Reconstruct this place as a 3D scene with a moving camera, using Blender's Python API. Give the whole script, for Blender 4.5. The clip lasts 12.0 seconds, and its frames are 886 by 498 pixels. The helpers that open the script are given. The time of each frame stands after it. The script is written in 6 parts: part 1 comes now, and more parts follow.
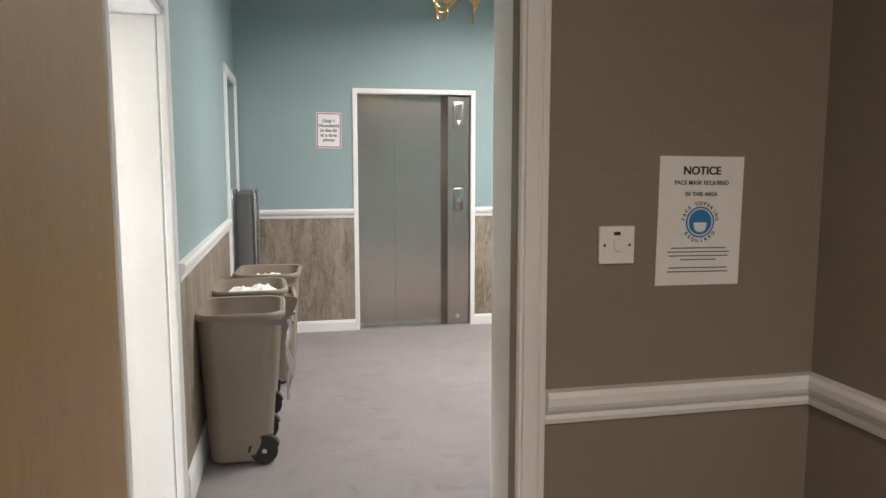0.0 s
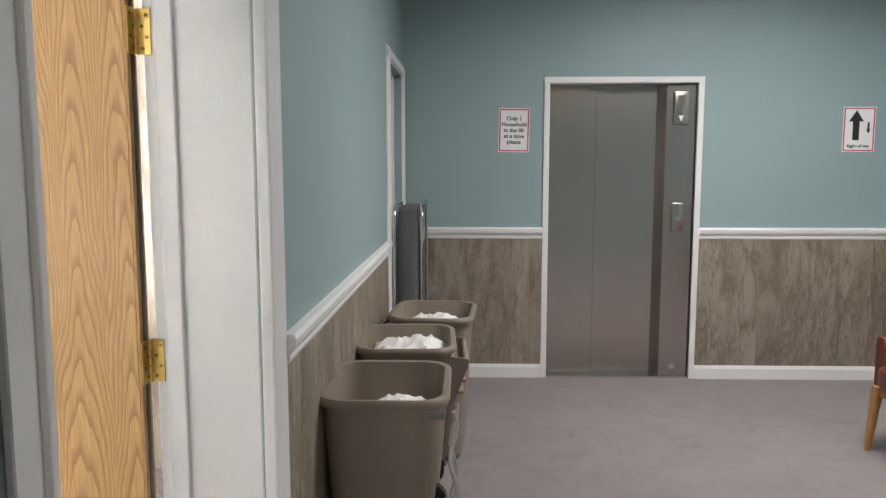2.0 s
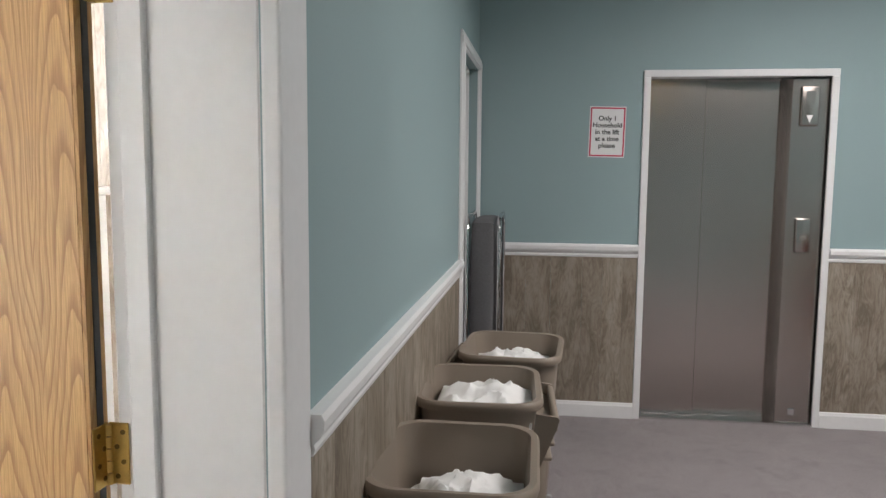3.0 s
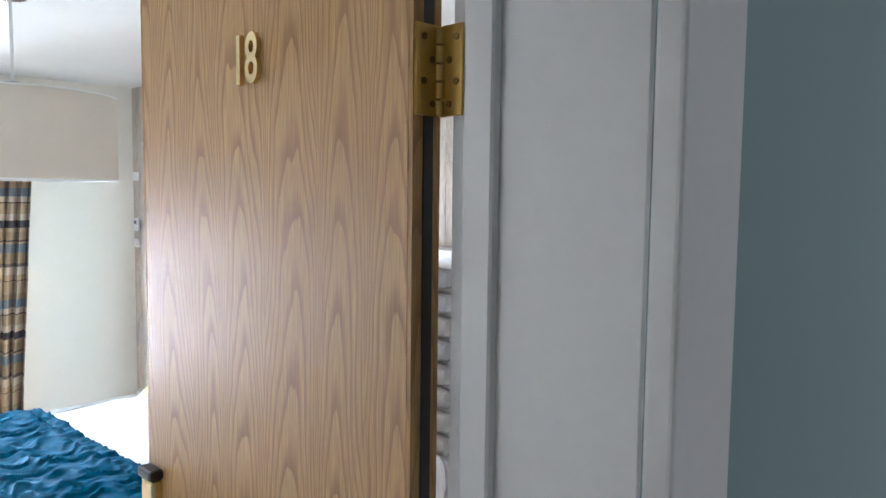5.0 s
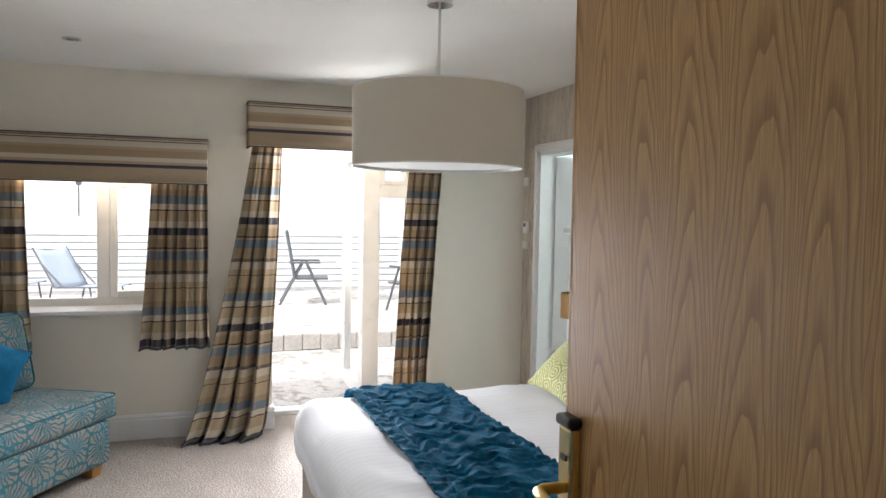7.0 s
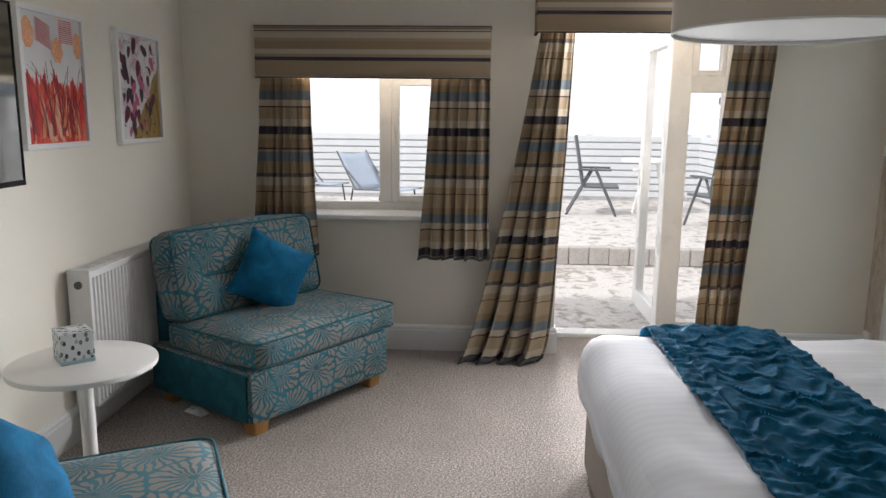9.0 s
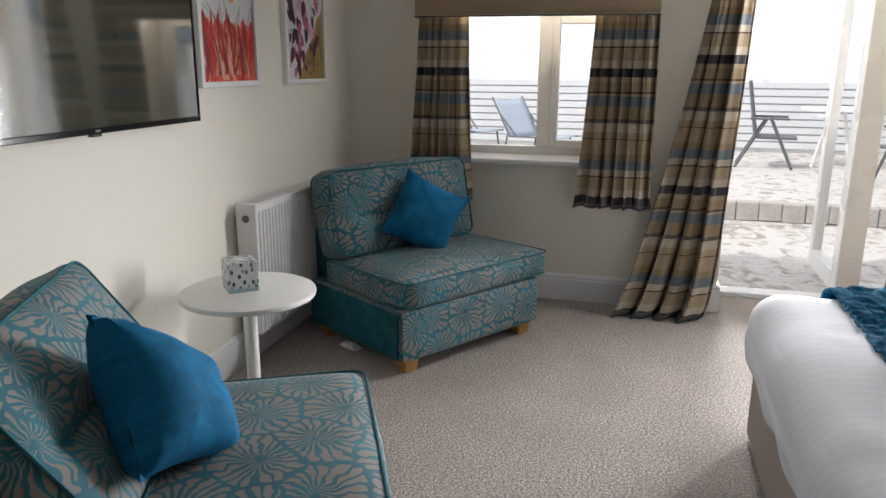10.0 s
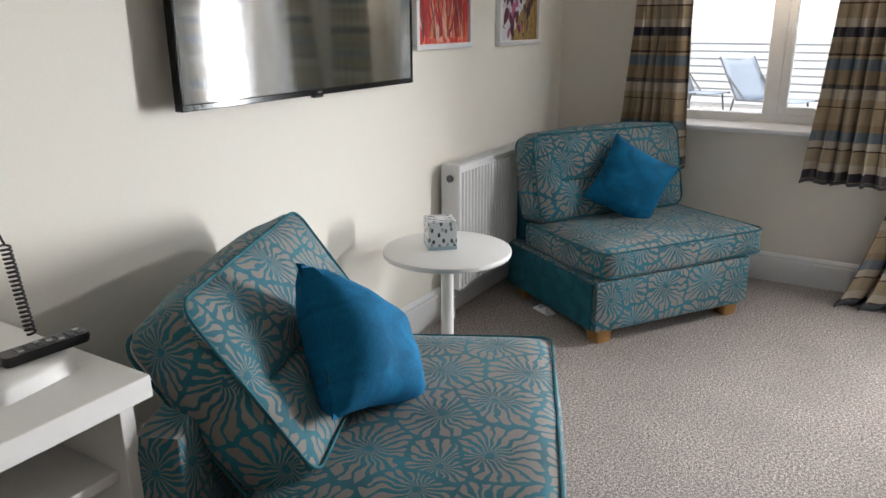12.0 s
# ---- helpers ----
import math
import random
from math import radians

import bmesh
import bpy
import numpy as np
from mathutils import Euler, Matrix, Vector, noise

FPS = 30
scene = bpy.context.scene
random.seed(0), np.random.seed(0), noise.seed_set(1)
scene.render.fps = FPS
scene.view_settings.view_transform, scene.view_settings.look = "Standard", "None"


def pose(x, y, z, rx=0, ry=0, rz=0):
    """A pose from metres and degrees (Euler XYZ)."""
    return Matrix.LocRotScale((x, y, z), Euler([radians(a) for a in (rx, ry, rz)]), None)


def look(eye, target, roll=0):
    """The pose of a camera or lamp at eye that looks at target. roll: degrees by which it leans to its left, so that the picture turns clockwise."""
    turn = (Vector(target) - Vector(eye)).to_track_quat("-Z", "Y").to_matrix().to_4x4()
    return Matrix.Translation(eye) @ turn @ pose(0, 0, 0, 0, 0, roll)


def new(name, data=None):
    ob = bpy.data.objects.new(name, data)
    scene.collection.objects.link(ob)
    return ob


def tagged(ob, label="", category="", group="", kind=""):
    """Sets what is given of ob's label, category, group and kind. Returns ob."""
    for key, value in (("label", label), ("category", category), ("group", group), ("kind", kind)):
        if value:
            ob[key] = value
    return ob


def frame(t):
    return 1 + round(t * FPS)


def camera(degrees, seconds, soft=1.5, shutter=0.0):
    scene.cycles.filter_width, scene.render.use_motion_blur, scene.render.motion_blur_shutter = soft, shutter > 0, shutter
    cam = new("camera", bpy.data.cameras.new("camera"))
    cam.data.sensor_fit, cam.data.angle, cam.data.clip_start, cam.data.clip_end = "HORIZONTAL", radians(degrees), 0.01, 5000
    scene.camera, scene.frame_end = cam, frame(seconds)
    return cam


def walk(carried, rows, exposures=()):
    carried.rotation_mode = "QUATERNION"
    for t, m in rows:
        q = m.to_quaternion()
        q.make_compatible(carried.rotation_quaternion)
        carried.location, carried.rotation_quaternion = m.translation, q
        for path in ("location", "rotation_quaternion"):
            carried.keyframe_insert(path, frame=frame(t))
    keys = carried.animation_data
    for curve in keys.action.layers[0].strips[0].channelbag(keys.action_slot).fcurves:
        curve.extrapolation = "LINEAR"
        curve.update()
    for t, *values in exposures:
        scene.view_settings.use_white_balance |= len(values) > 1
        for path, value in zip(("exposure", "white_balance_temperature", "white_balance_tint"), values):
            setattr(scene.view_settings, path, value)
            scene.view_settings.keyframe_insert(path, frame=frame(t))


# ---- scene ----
cam = camera(62.1, 12.0)
PATH = [
    (0, (0.227, 0.825, 1.456), (0.641, 2.768, 1.223), 0.0),
    (0.5, (0.298, 1.092, 1.481), (0.463, 3.072, 1.253), -0.1),
    (0.8, (0.293, 1.261, 1.47), (0.377, 3.246, 1.243), 0.1),
    (1, (0.284, 1.393, 1.479), (0.323, 3.38, 1.252), -0.2),
    (1.5, (0.241, 1.734, 1.481), (0.23, 3.721, 1.256), 0.0),
    (1.9, (0.25, 2.019, 1.484), (0.208, 4.006, 1.256), 0.1),
    (2, (0.253, 2.087, 1.484), (0.197, 4.074, 1.26), -0.0),
    (2.5, (0.205, 2.416, 1.458), (0.085, 4.4, 1.241), 0.1),
    (2.7, (0.196, 2.54, 1.465), (0.039, 4.523, 1.25), 0.2),
    (4.3, (0.127, 3.12, 1.603), (-0.818, 4.872, 1.416), 1.1),
    (4.5, (0.114, 3.138, 1.626), (-0.948, 4.821, 1.426), 0.6),
    (4.9, (0.098, 3.163, 1.647), (-1.203, 4.673, 1.485), 0.7),
    (5.2, (0.088, 3.162, 1.656), (-1.361, 4.533, 1.516), 0.5),
    (5.5, (0.082, 3.161, 1.661), (-1.485, 4.397, 1.537), 0.4),
    (6, (0.061, 3.155, 1.587), (-1.659, 4.172, 1.487), 0.5),
    (6.5, (0.048, 3.127, 1.526), (-1.771, 3.954, 1.433), 0.3),
    (6.7, (0.032, 3.118, 1.505), (-1.817, 3.876, 1.414), 0.6),
    (8.3, (-0.582, 3.241, 1.487), (-2.558, 3.418, 1.238), 0.8),
    (8.5, (-0.612, 3.251, 1.483), (-2.59, 3.344, 1.202), 0.6),
    (9, (-0.703, 3.2, 1.442), (-2.669, 3.102, 1.085), 0.6),
    (9.5, (-0.76, 3.171, 1.422), (-2.69, 2.871, 0.992), 0.4),
    (10, (-0.781, 3.173, 1.397), (-2.656, 2.68, 0.906), 0.3),
    (10.5, (-0.781, 3.193, 1.388), (-2.588, 2.524, 0.851), 0.1),
    (11, (-0.79, 3.211, 1.398), (-2.526, 2.399, 0.828), -0.1),
    (11.5, (-0.795, 3.209, 1.416), (-2.472, 2.293, 0.826), -0.2),
    (12, (-0.806, 3.206, 1.417), (-2.436, 2.213, 0.821), -0.3),
]
EXPOSURES = [(0, 2.9, 6500, 9), (1.0, 2.6, 6450, 10), (2.0, 2.25, 6350, 11), (2.7, 2.15, 6350, 12), (4.3, 1.8, 5800, 11), (5.0, 1.25, 5700, 10), (5.5, 0.95, 6100, 11), (6.5, 0.35, 6600, 12), (8.5, -0.4, 6600, 13), (9.5, -0.55, 6600, 13), (10.5, -0.4, 6600, 12), (12, -0.15, 6500, 12)]
walk(cam, [(t, look(eye, target, roll)) for t, eye, target, roll in PATH], EXPOSURES)

# ---- world and light ----
world = bpy.data.worlds.new("world")
scene.world = world
world.use_nodes = True
wn = world.node_tree.nodes
sky = wn.new("ShaderNodeTexSky")
sky.sky_type = "NISHITA"
sky.sun_disc = False
sky.sun_elevation, sky.sun_rotation = radians(52), radians(141)
sky.air_density, sky.dust_density, sky.ozone_density = 1.0, 1.5, 1.0
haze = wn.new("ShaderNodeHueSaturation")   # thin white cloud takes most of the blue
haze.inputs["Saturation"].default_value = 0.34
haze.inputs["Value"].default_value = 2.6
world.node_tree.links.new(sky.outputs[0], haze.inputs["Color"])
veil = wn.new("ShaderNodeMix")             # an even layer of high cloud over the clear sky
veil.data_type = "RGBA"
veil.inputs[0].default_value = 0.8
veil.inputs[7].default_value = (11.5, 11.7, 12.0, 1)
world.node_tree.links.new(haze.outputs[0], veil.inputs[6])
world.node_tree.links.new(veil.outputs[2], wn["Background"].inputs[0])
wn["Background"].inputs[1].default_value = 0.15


def lamp(name, kind, m, energy, colour=(1, 1, 1), size=(1, 1), angle=0.0, spread=180):
    data = bpy.data.lights.new(name, kind)
    data.energy, data.color = energy, colour
    if kind == "AREA":
        data.shape, data.size, data.size_y, data.spread = "RECTANGLE", size[0], size[1], radians(spread)
    elif kind == "POINT":
        data.shadow_soft_size = size[0]
    else:
        data.angle = angle
    ob = new(name, data)
    ob.matrix_world = m
    return ob


lamp("sun", "SUN", look((0, 0, 0), (-0.4, 0.5, -0.85)), 3.4, (1, 0.975, 0.94), angle=radians(3))
# added lamps that stand in for the sky's light in the window's and the patio door's opening
lamp("window_daylight", "AREA", look((-5.22, 2.52, 1.745), (-0.9, 3.4, 0.9)), 17, (0.94, 0.97, 1), (0.85, 0.11), spread=90)
lamp("patio_daylight", "AREA", look((-5.27, 4.28, 2.00), (-3.4, 1.8, 1.15)), 54, (0.95, 0.98, 1), (1.1, 0.13), spread=130)
# strips hidden behind the long curtains, added to brighten walls and bed
lamp("patio_side_daylight", "AREA", look((-5.36, 4.715, 0.9), (-1.6, 2.2, 0.8)), 31, (0.95, 0.98, 1), (0.10, 1.3), spread=66)
lamp("patio_south_daylight", "AREA", look((-5.40, 3.69, 0.85), (-1.5, 4.2, 0.8)), 32, (0.95, 0.98, 1), (0.05, 1.3), spread=70)
# the ceiling lamps of lobby and corridor
lamp("lobby_lamp_light", "AREA", look((2.0, 5.2, 3.03), (2.0, 5.2, 0)), 19, (1, 0.93, 0.87), (1.2, 1.2), spread=160)
lamp("corridor_lamp_light", "AREA", look((0.6, -0.2, 2.44), (0.6, -0.2, 0)), 6.4, (1, 0.89, 0.74), (0.3, 0.3))
lamp("bathroom_lamp_light", "AREA", look((-4.4, 6.6, 2.3), (-4.4, 6.6, 0)), 28, (0.95, 1, 1), (0.4, 0.4))


# ---- materials ----
class Nodes:
    """A short way to write node trees."""

    def __init__(self, name):
        self.m = bpy.data.materials.new(name)
        self.m.use_nodes = True
        self.t = self.m.node_tree
        self.b = self.t.nodes["Principled BSDF"]

    def n(self, kind, **inputs):
        node = self.t.nodes.new("ShaderNode" + kind)
        return node

    def link(self, a, b):
        self.t.links.new(a, b)

    def set(self, socket, value):
        if isinstance(value, bpy.types.NodeSocket):
            self.t.links.new(value, socket)
        else:
            socket.default_value = value

    def math(self, op, a, b=0.0, c=0.0):
        node = self.n("Math")
        node.operation = op
        for i, v in enumerate((a, b, c)):
            self.set(node.inputs[i], v)
        return node.outputs[0]

    def coord(self, kind="Object"):
        return self.n("TexCoord").outputs[kind]

    def scaled(self, vec, s):
        node = self.n("Mapping")
        self.link(vec, node.inputs[0])
        node.inputs[3].default_value = s if isinstance(s, tuple) else (s, s, s)
        return node.outputs[0]

    def noise(self, vec, scale, detail=3.0, rough=0.55, dist=0.0):
        node = self.n("TexNoise")
        self.link(vec, node.inputs["Vector"])
        for k, v in (("Scale", scale), ("Detail", detail), ("Roughness", rough), ("Distortion", dist)):
            node.inputs[k].default_value = v
        return node.outputs[0]

    def ramp(self, fac, stops, constant=False):
        node = self.n("ValToRGB")
        if constant:
            node.color_ramp.interpolation = "CONSTANT"
        el = node.color_ramp.elements
        while len(el) < len(stops):
            el.new(0.5)
        for e, (p, c) in zip(el, stops):
            e.position = p
            e.color = (*c, 1) if isinstance(c, tuple) else (c, c, c, 1)
        self.set(node.inputs[0], fac)
        return node.outputs[0]

    def mix(self, fac, a, b, blend="MIX"):
        node = self.n("Mix")
        node.data_type, node.blend_type = "RGBA", blend
        self.set(node.inputs[0], fac)
        for s, v in ((node.inputs[6], a), (node.inputs[7], b)):
            if isinstance(v, tuple):
                s.default_value = (*v, 1)
            else:
                self.link(v, s)
        return node.outputs[2]

    def bump(self, height, strength, distance=0.002):
        node = self.n("Bump")
        node.inputs["Strength"].default_value = strength
        node.inputs["Distance"].default_value = distance
        self.link(height, node.inputs["Height"])
        self.link(node.outputs[0], self.b.inputs["Normal"])

    def out(self, colour, rough, metal=0.0, **more):
        self.set(self.b.inputs["Base Color"], (*colour, 1) if isinstance(colour, tuple) else colour)
        self.set(self.b.inputs["Roughness"], rough)
        self.set(self.b.inputs["Metallic"], metal)
        for k, v in more.items():
            self.set(self.b.inputs[k.replace("_", " ")], v)
        return self.m


def shade(c, k):
    return tuple(min(1.0, v * k) for v in c)


def plain(name, colour, rough=0.6, metal=0.0, grain=60.0, vary=0.08, relief=0.15, patch=2.5, depth=0.002, **more):
    """A surface with fine grain, faint large patches and a slight relief."""
    s = Nodes(name)
    co = s.coord()
    fine, large = s.noise(co, grain), s.noise(co, patch, 4)
    both = s.math("ADD", s.math("MULTIPLY", fine, 0.5), s.math("MULTIPLY", large, 0.5))
    col = s.ramp(both, [(0.3, shade(colour, 1 - vary)), (0.7, shade(colour, 1 + vary))])
    s.bump(fine, relief, depth)
    r = s.math("ADD", rough - 0.06, s.math("MULTIPLY", large, 0.12))
    return s.out(col, r, metal, **more)


def carpet(name, colour, scale, light, scuffs):
    s = Nodes(name)
    co = s.coord()
    tuft = s.noise(co, scale, 2, 0.7)
    speck = s.noise(co, scale * 0.7, 4, 0.8)
    worn = s.noise(co, 1.7, 5, 0.6, 0.4)
    base = s.ramp(speck, [(0.4, shade(colour, 0.36)), (0.5, colour), (0.6, shade(colour, light))])
    col = s.mix(s.ramp(worn, [(0.38, 0.0), (0.7, 0.55)]), base, shade(colour, 0.68))
    scuff = s.noise(co, 8.0, 5, 0.7, 0.9)
    col = s.mix(s.ramp(scuff, [(0.52, 0.0), (0.66, scuffs)]), col, shade(colour, 0.58))
    s.bump(s.math("ADD", tuft, speck), 1.0, 0.006)
    return s.out(col, 0.95, Sheen_Weight=0.15)


def oak(name, light, dark, rough=0.38, figure=0.85):
    """Oak veneer with stacked cathedral figure, running along v of the map."""
    s = Nodes(name)
    uv = s.n("TexCoord").outputs["UV"]
    sep = s.n("SeparateXYZ")
    s.link(uv, sep.inputs[0])
    u, v = sep.outputs[0], sep.outputs[1]
    wob = s.noise(s.scaled(uv, (5, 0.9, 1)), 1.0, 2)
    wob2 = s.noise(s.scaled(uv, (9, 1.6, 1)), 2.0, 2)
    ph = s.math("ADD", s.math("MULTIPLY", u, 27.0), s.math("MULTIPLY", wob, 4.6))
    arch = s.math("POWER", s.math("ABSOLUTE", s.math("SINE", ph)), 0.75)
    h = s.math("ADD", s.math("MULTIPLY", v, -8.5), s.math("MULTIPLY", arch, 4.6))
    h = s.math("ADD", h, s.math("MULTIPLY", wob2, 2.2))
    saw = s.math("FRACT", h)
    fig = s.ramp(saw, [(0.0, 0.0), (0.55, 0.12), (0.86, 0.9), (0.97, 1.0), (1.0, 0.0)])
    pores = s.noise(s.scaled(uv, (420, 9, 1)), 1.0, 3, 0.7)
    band = s.noise(s.scaled(uv, (9, 0.3, 1)), 1.0, 2)
    base = s.mix(band, light, shade(light, 0.78))
    col = s.mix(s.math("MULTIPLY", fig, figure), base, dark)
    col = s.mix(s.ramp(pores, [(0.42, 0.4), (0.6, 0.0)]), col, shade(dark, 0.7))
    s.bump(s.math("ADD", pores, s.math("MULTIPLY", fig, -0.6)), 0.12, 0.001)
    return s.out(col, s.math("ADD", rough - 0.04, s.math("MULTIPLY", pores, 0.14)))


def barnwood(name, colours, plank_hue=0.25, rough=0.62):
    """Weathered board with vertical grain; each board has its own tone."""
    s = Nodes(name)
    co = s.coord()
    rnd = s.n("ObjectInfo").outputs["Random"]
    shift = s.n("VectorMath")
    s.link(co, shift.inputs[0])
    comb = s.n("CombineXYZ")
    for i in range(3):
        s.link(s.math("MULTIPLY", rnd, 17.0 + 5 * i), comb.inputs[i])
    s.link(comb.outputs[0], shift.inputs[1])
    p = shift.outputs[0]
    grain = s.noise(s.scaled(p, (34, 34, 2.6)), 1.0, 5, 0.65, 0.6)
    blot = s.noise(s.scaled(p, (7, 7, 2.2)), 1.0, 4, 0.6, 1.2)
    knot = s.noise(s.scaled(p, (16, 16, 4)), 1.0, 3, 0.6, 5.0)
    g = s.math("ADD", s.math("MULTIPLY", grain, 0.12), s.math("MULTIPLY", blot, 0.5))
    g = s.math("ADD", g, s.math("MULTIPLY", knot, 0.38))
    col = s.ramp(g, [(0.41, colours[0]), (0.475, colours[1]), (0.53, colours[2]), (0.6, colours[3])])
    col = s.mix(s.math("MULTIPLY", rnd, plank_hue), col, colours[0])
    s.bump(grain, 0.25, 0.002)
    return s.out(col, rough)


def floral(name, ground, teal):
    """Cut velvet with large daisies: rays from scattered centres and a net of outlines."""
    s = Nodes(name)
    uv = s.n("TexCoord").outputs["UV"]
    warp = s.noise(uv, 9.0, 2)
    k = 5.1
    drift = s.n("TexNoise")
    s.link(uv, drift.inputs["Vector"])
    drift.inputs["Scale"].default_value, drift.inputs["Detail"].default_value = 16.0, 2.0
    bend = s.n("VectorMath")
    bend.operation = "MULTIPLY_ADD"
    s.link(drift.outputs[1], bend.inputs[0])
    bend.inputs[1].default_value = (0.26, 0.26, 0)
    s.link(s.scaled(uv, (k, k, k)), bend.inputs[2])
    sc = bend.outputs[0]
    vor = s.n("TexVoronoi")
    vor.voronoi_dimensions = "2D"
    s.link(sc, vor.inputs["Vector"])
    vor.inputs["Scale"].default_value, vor.inputs["Randomness"].default_value = 1.0, 0.62
    edge = s.n("TexVoronoi")
    edge.voronoi_dimensions, edge.feature = "2D", "DISTANCE_TO_EDGE"
    s.link(sc, edge.inputs["Vector"])
    edge.inputs["Scale"].default_value, edge.inputs["Randomness"].default_value = 1.0, 0.62
    d = s.n("VectorMath")
    d.operation = "SUBTRACT"
    s.link(sc, d.inputs[0])
    s.link(vor.outputs["Position"], d.inputs[1])
    sep = s.n("SeparateXYZ")
    s.link(d.outputs[0], sep.inputs[0])
    ang = s.math("ARCTAN2", sep.outputs[1], sep.outputs[0])
    tone = s.n("SeparateColor")
    s.link(vor.outputs["Color"], tone.inputs[0])
    ang = s.math("ADD", ang, s.math("MULTIPLY", tone.outputs[0], 6.28))
    ang = s.math("ADD", ang, s.math("MULTIPLY", warp, 0.5))
    dist = vor.outputs["Distance"]
    half = s.math("MULTIPLY", ang, 10.0)
    ray = s.math("MULTIPLY", s.math("ABSOLUTE", s.math("SINE", half)), dist)
    rays = s.math("LESS_THAN", ray, s.math("MINIMUM", s.math("MULTIPLY", dist, 0.85), s.math("ADD", 0.13, s.math("MULTIPLY", warp, 0.2))))
    tip = s.math("MULTIPLY", s.math("POWER", s.math("ABSOLUTE", s.math("COSINE", half)), 5.0), 0.05)
    net = s.math("LESS_THAN", edge.outputs["Distance"], s.math("ADD", tip, 0.03))
    heart = s.math("LESS_THAN", dist, 0.06)
    pat = s.math("MAXIMUM", s.math("MAXIMUM", rays, net), heart)
    nap = s.noise(uv, 500.0, 2)
    soft = s.noise(uv, 5.0, 3)
    gcol = s.mix(soft, shade(ground, 0.85), shade(ground, 1.12))
    tcol = s.mix(s.ramp(s.math("ADD", s.math("MULTIPLY", soft, 0.7), s.math("MULTIPLY", nap, 0.3)), [(0.35, 0.0), (0.65, 1.0)]), shade(teal, 0.55), shade(teal, 1.35))
    col = s.mix(pat, gcol, tcol)
    s.bump(s.math("ADD", s.math("MULTIPLY", pat, 1.0), s.math("MULTIPLY", nap, 0.3)), 0.7, 0.0035)
    return s.out(col, s.math("SUBTRACT", 0.85, s.math("MULTIPLY", pat, 0.1)), Sheen_Weight=0.12)


def velvet(name, colour, crush=14.0, rough=0.8):
    s = Nodes(name)
    uv = s.n("TexCoord").outputs["UV"]
    c1, c2 = s.noise(uv, crush, 4, 0.6, 0.8), s.noise(s.scaled(uv, (1, 0.25, 1)), 300.0, 2)
    col = s.ramp(s.math("ADD", s.math("MULTIPLY", c1, 0.75), s.math("MULTIPLY", c2, 0.25)),
                 [(0.32, shade(colour, 0.6)), (0.52, colour), (0.7, shade(colour, 1.5))])
    s.bump(s.math("ADD", c1, s.math("MULTIPLY", c2, 0.4)), 0.3, 0.004)
    return s.out(col, rough, Specular_IOR_Level=0.15)


def plaid(name, wrap=0.70):
    """Tan curtain cloth with navy, slate and brown bands across and pale stripes along."""
    s = Nodes(name)
    uv = s.n("TexCoord").outputs["UV"]
    sep = s.n("SeparateXYZ")
    s.link(uv, sep.inputs[0])
    tan, cream, brown = (0.44, 0.335, 0.215), (0.58, 0.5, 0.395), (0.34, 0.245, 0.15)
    navy, slate, rust, iron = (0.022, 0.022, 0.045), (0.15, 0.195, 0.24), (0.075, 0.035, 0.028), (0.1, 0.085, 0.085)
    v = s.math("FRACT", s.math("DIVIDE", sep.outputs[1], wrap))
    band = s.ramp(v, [(0.0, navy), (0.034, cream), (0.09, tan), (0.184, rust), (0.196, cream), (0.25, slate), (0.323, brown), (0.373, tan), (0.486, rust), (0.496, tan), (0.545, cream),
                      (0.617, iron), (0.648, brown), (0.746, slate), (0.823, tan), (0.842, rust), (0.856, brown), (0.93, tan), (0.967, navy)], True)
    w = s.math("FRACT", s.math("DIVIDE", sep.outputs[0], 0.19))
    warp = s.ramp(w, [(0.0, 0.0), (0.22, 0.35), (0.3, 0.0), (0.62, 0.5), (0.72, 0.12)], True)
    weave = s.noise(s.scaled(uv, (700, 700, 1)), 1.0, 2)
    col = s.mix(s.math("MULTIPLY", warp, 0.5), band, shade(cream, 0.9))
    col = s.mix(s.ramp(weave, [(0.4, 0.22), (0.6, 0.0)]), col, shade(brown, 0.5))
    s.bump(weave, 0.3, 0.001)
    m = s.out(col, 0.85, Sheen_Weight=0.1)
    thin = s.n("BsdfTranslucent")          # daylight glows through the cloth
    s.link(col, thin.inputs[0])
    both = s.n("MixShader")
    both.inputs[0].default_value = 0.2
    s.link(s.b.outputs[0], both.inputs[1])
    s.link(thin.outputs[0], both.inputs[2])
    s.link(both.outputs[0], s.t.nodes["Material Output"].inputs[0])
    return m


def striped(name):
    """Pelmet cloth: flat stripes along its length."""
    s = Nodes(name)
    uv = s.n("TexCoord").outputs["UV"]
    sep = s.n("SeparateXYZ")
    s.link(uv, sep.inputs[0])
    tan, cream, brown, navy = (0.36, 0.275, 0.185), (0.52, 0.45, 0.365), (0.3, 0.22, 0.14), (0.02, 0.022, 0.055)
    band = s.ramp(sep.outputs[1], [(0.0, (0.06, 0.035, 0.03)), (0.02, cream), (0.04, tan), (0.33, (0.1, 0.06, 0.05)), (0.345, navy), (0.40, tan), (0.46, cream), (0.55, brown),
                                   (0.70, tan), (0.76, cream), (0.88, (0.1, 0.06, 0.05)), (0.90, cream), (0.93, (0.1, 0.06, 0.05)), (0.945, tan)], True)
    weave = s.noise(s.scaled(uv, (900, 300, 1)), 1.0, 2)
    col = s.mix(s.ramp(weave, [(0.4, 0.2), (0.6, 0.0)]), band, (0.12, 0.09, 0.06))
    s.bump(weave, 0.3, 0.001)
    return s.out(col, 0.85)


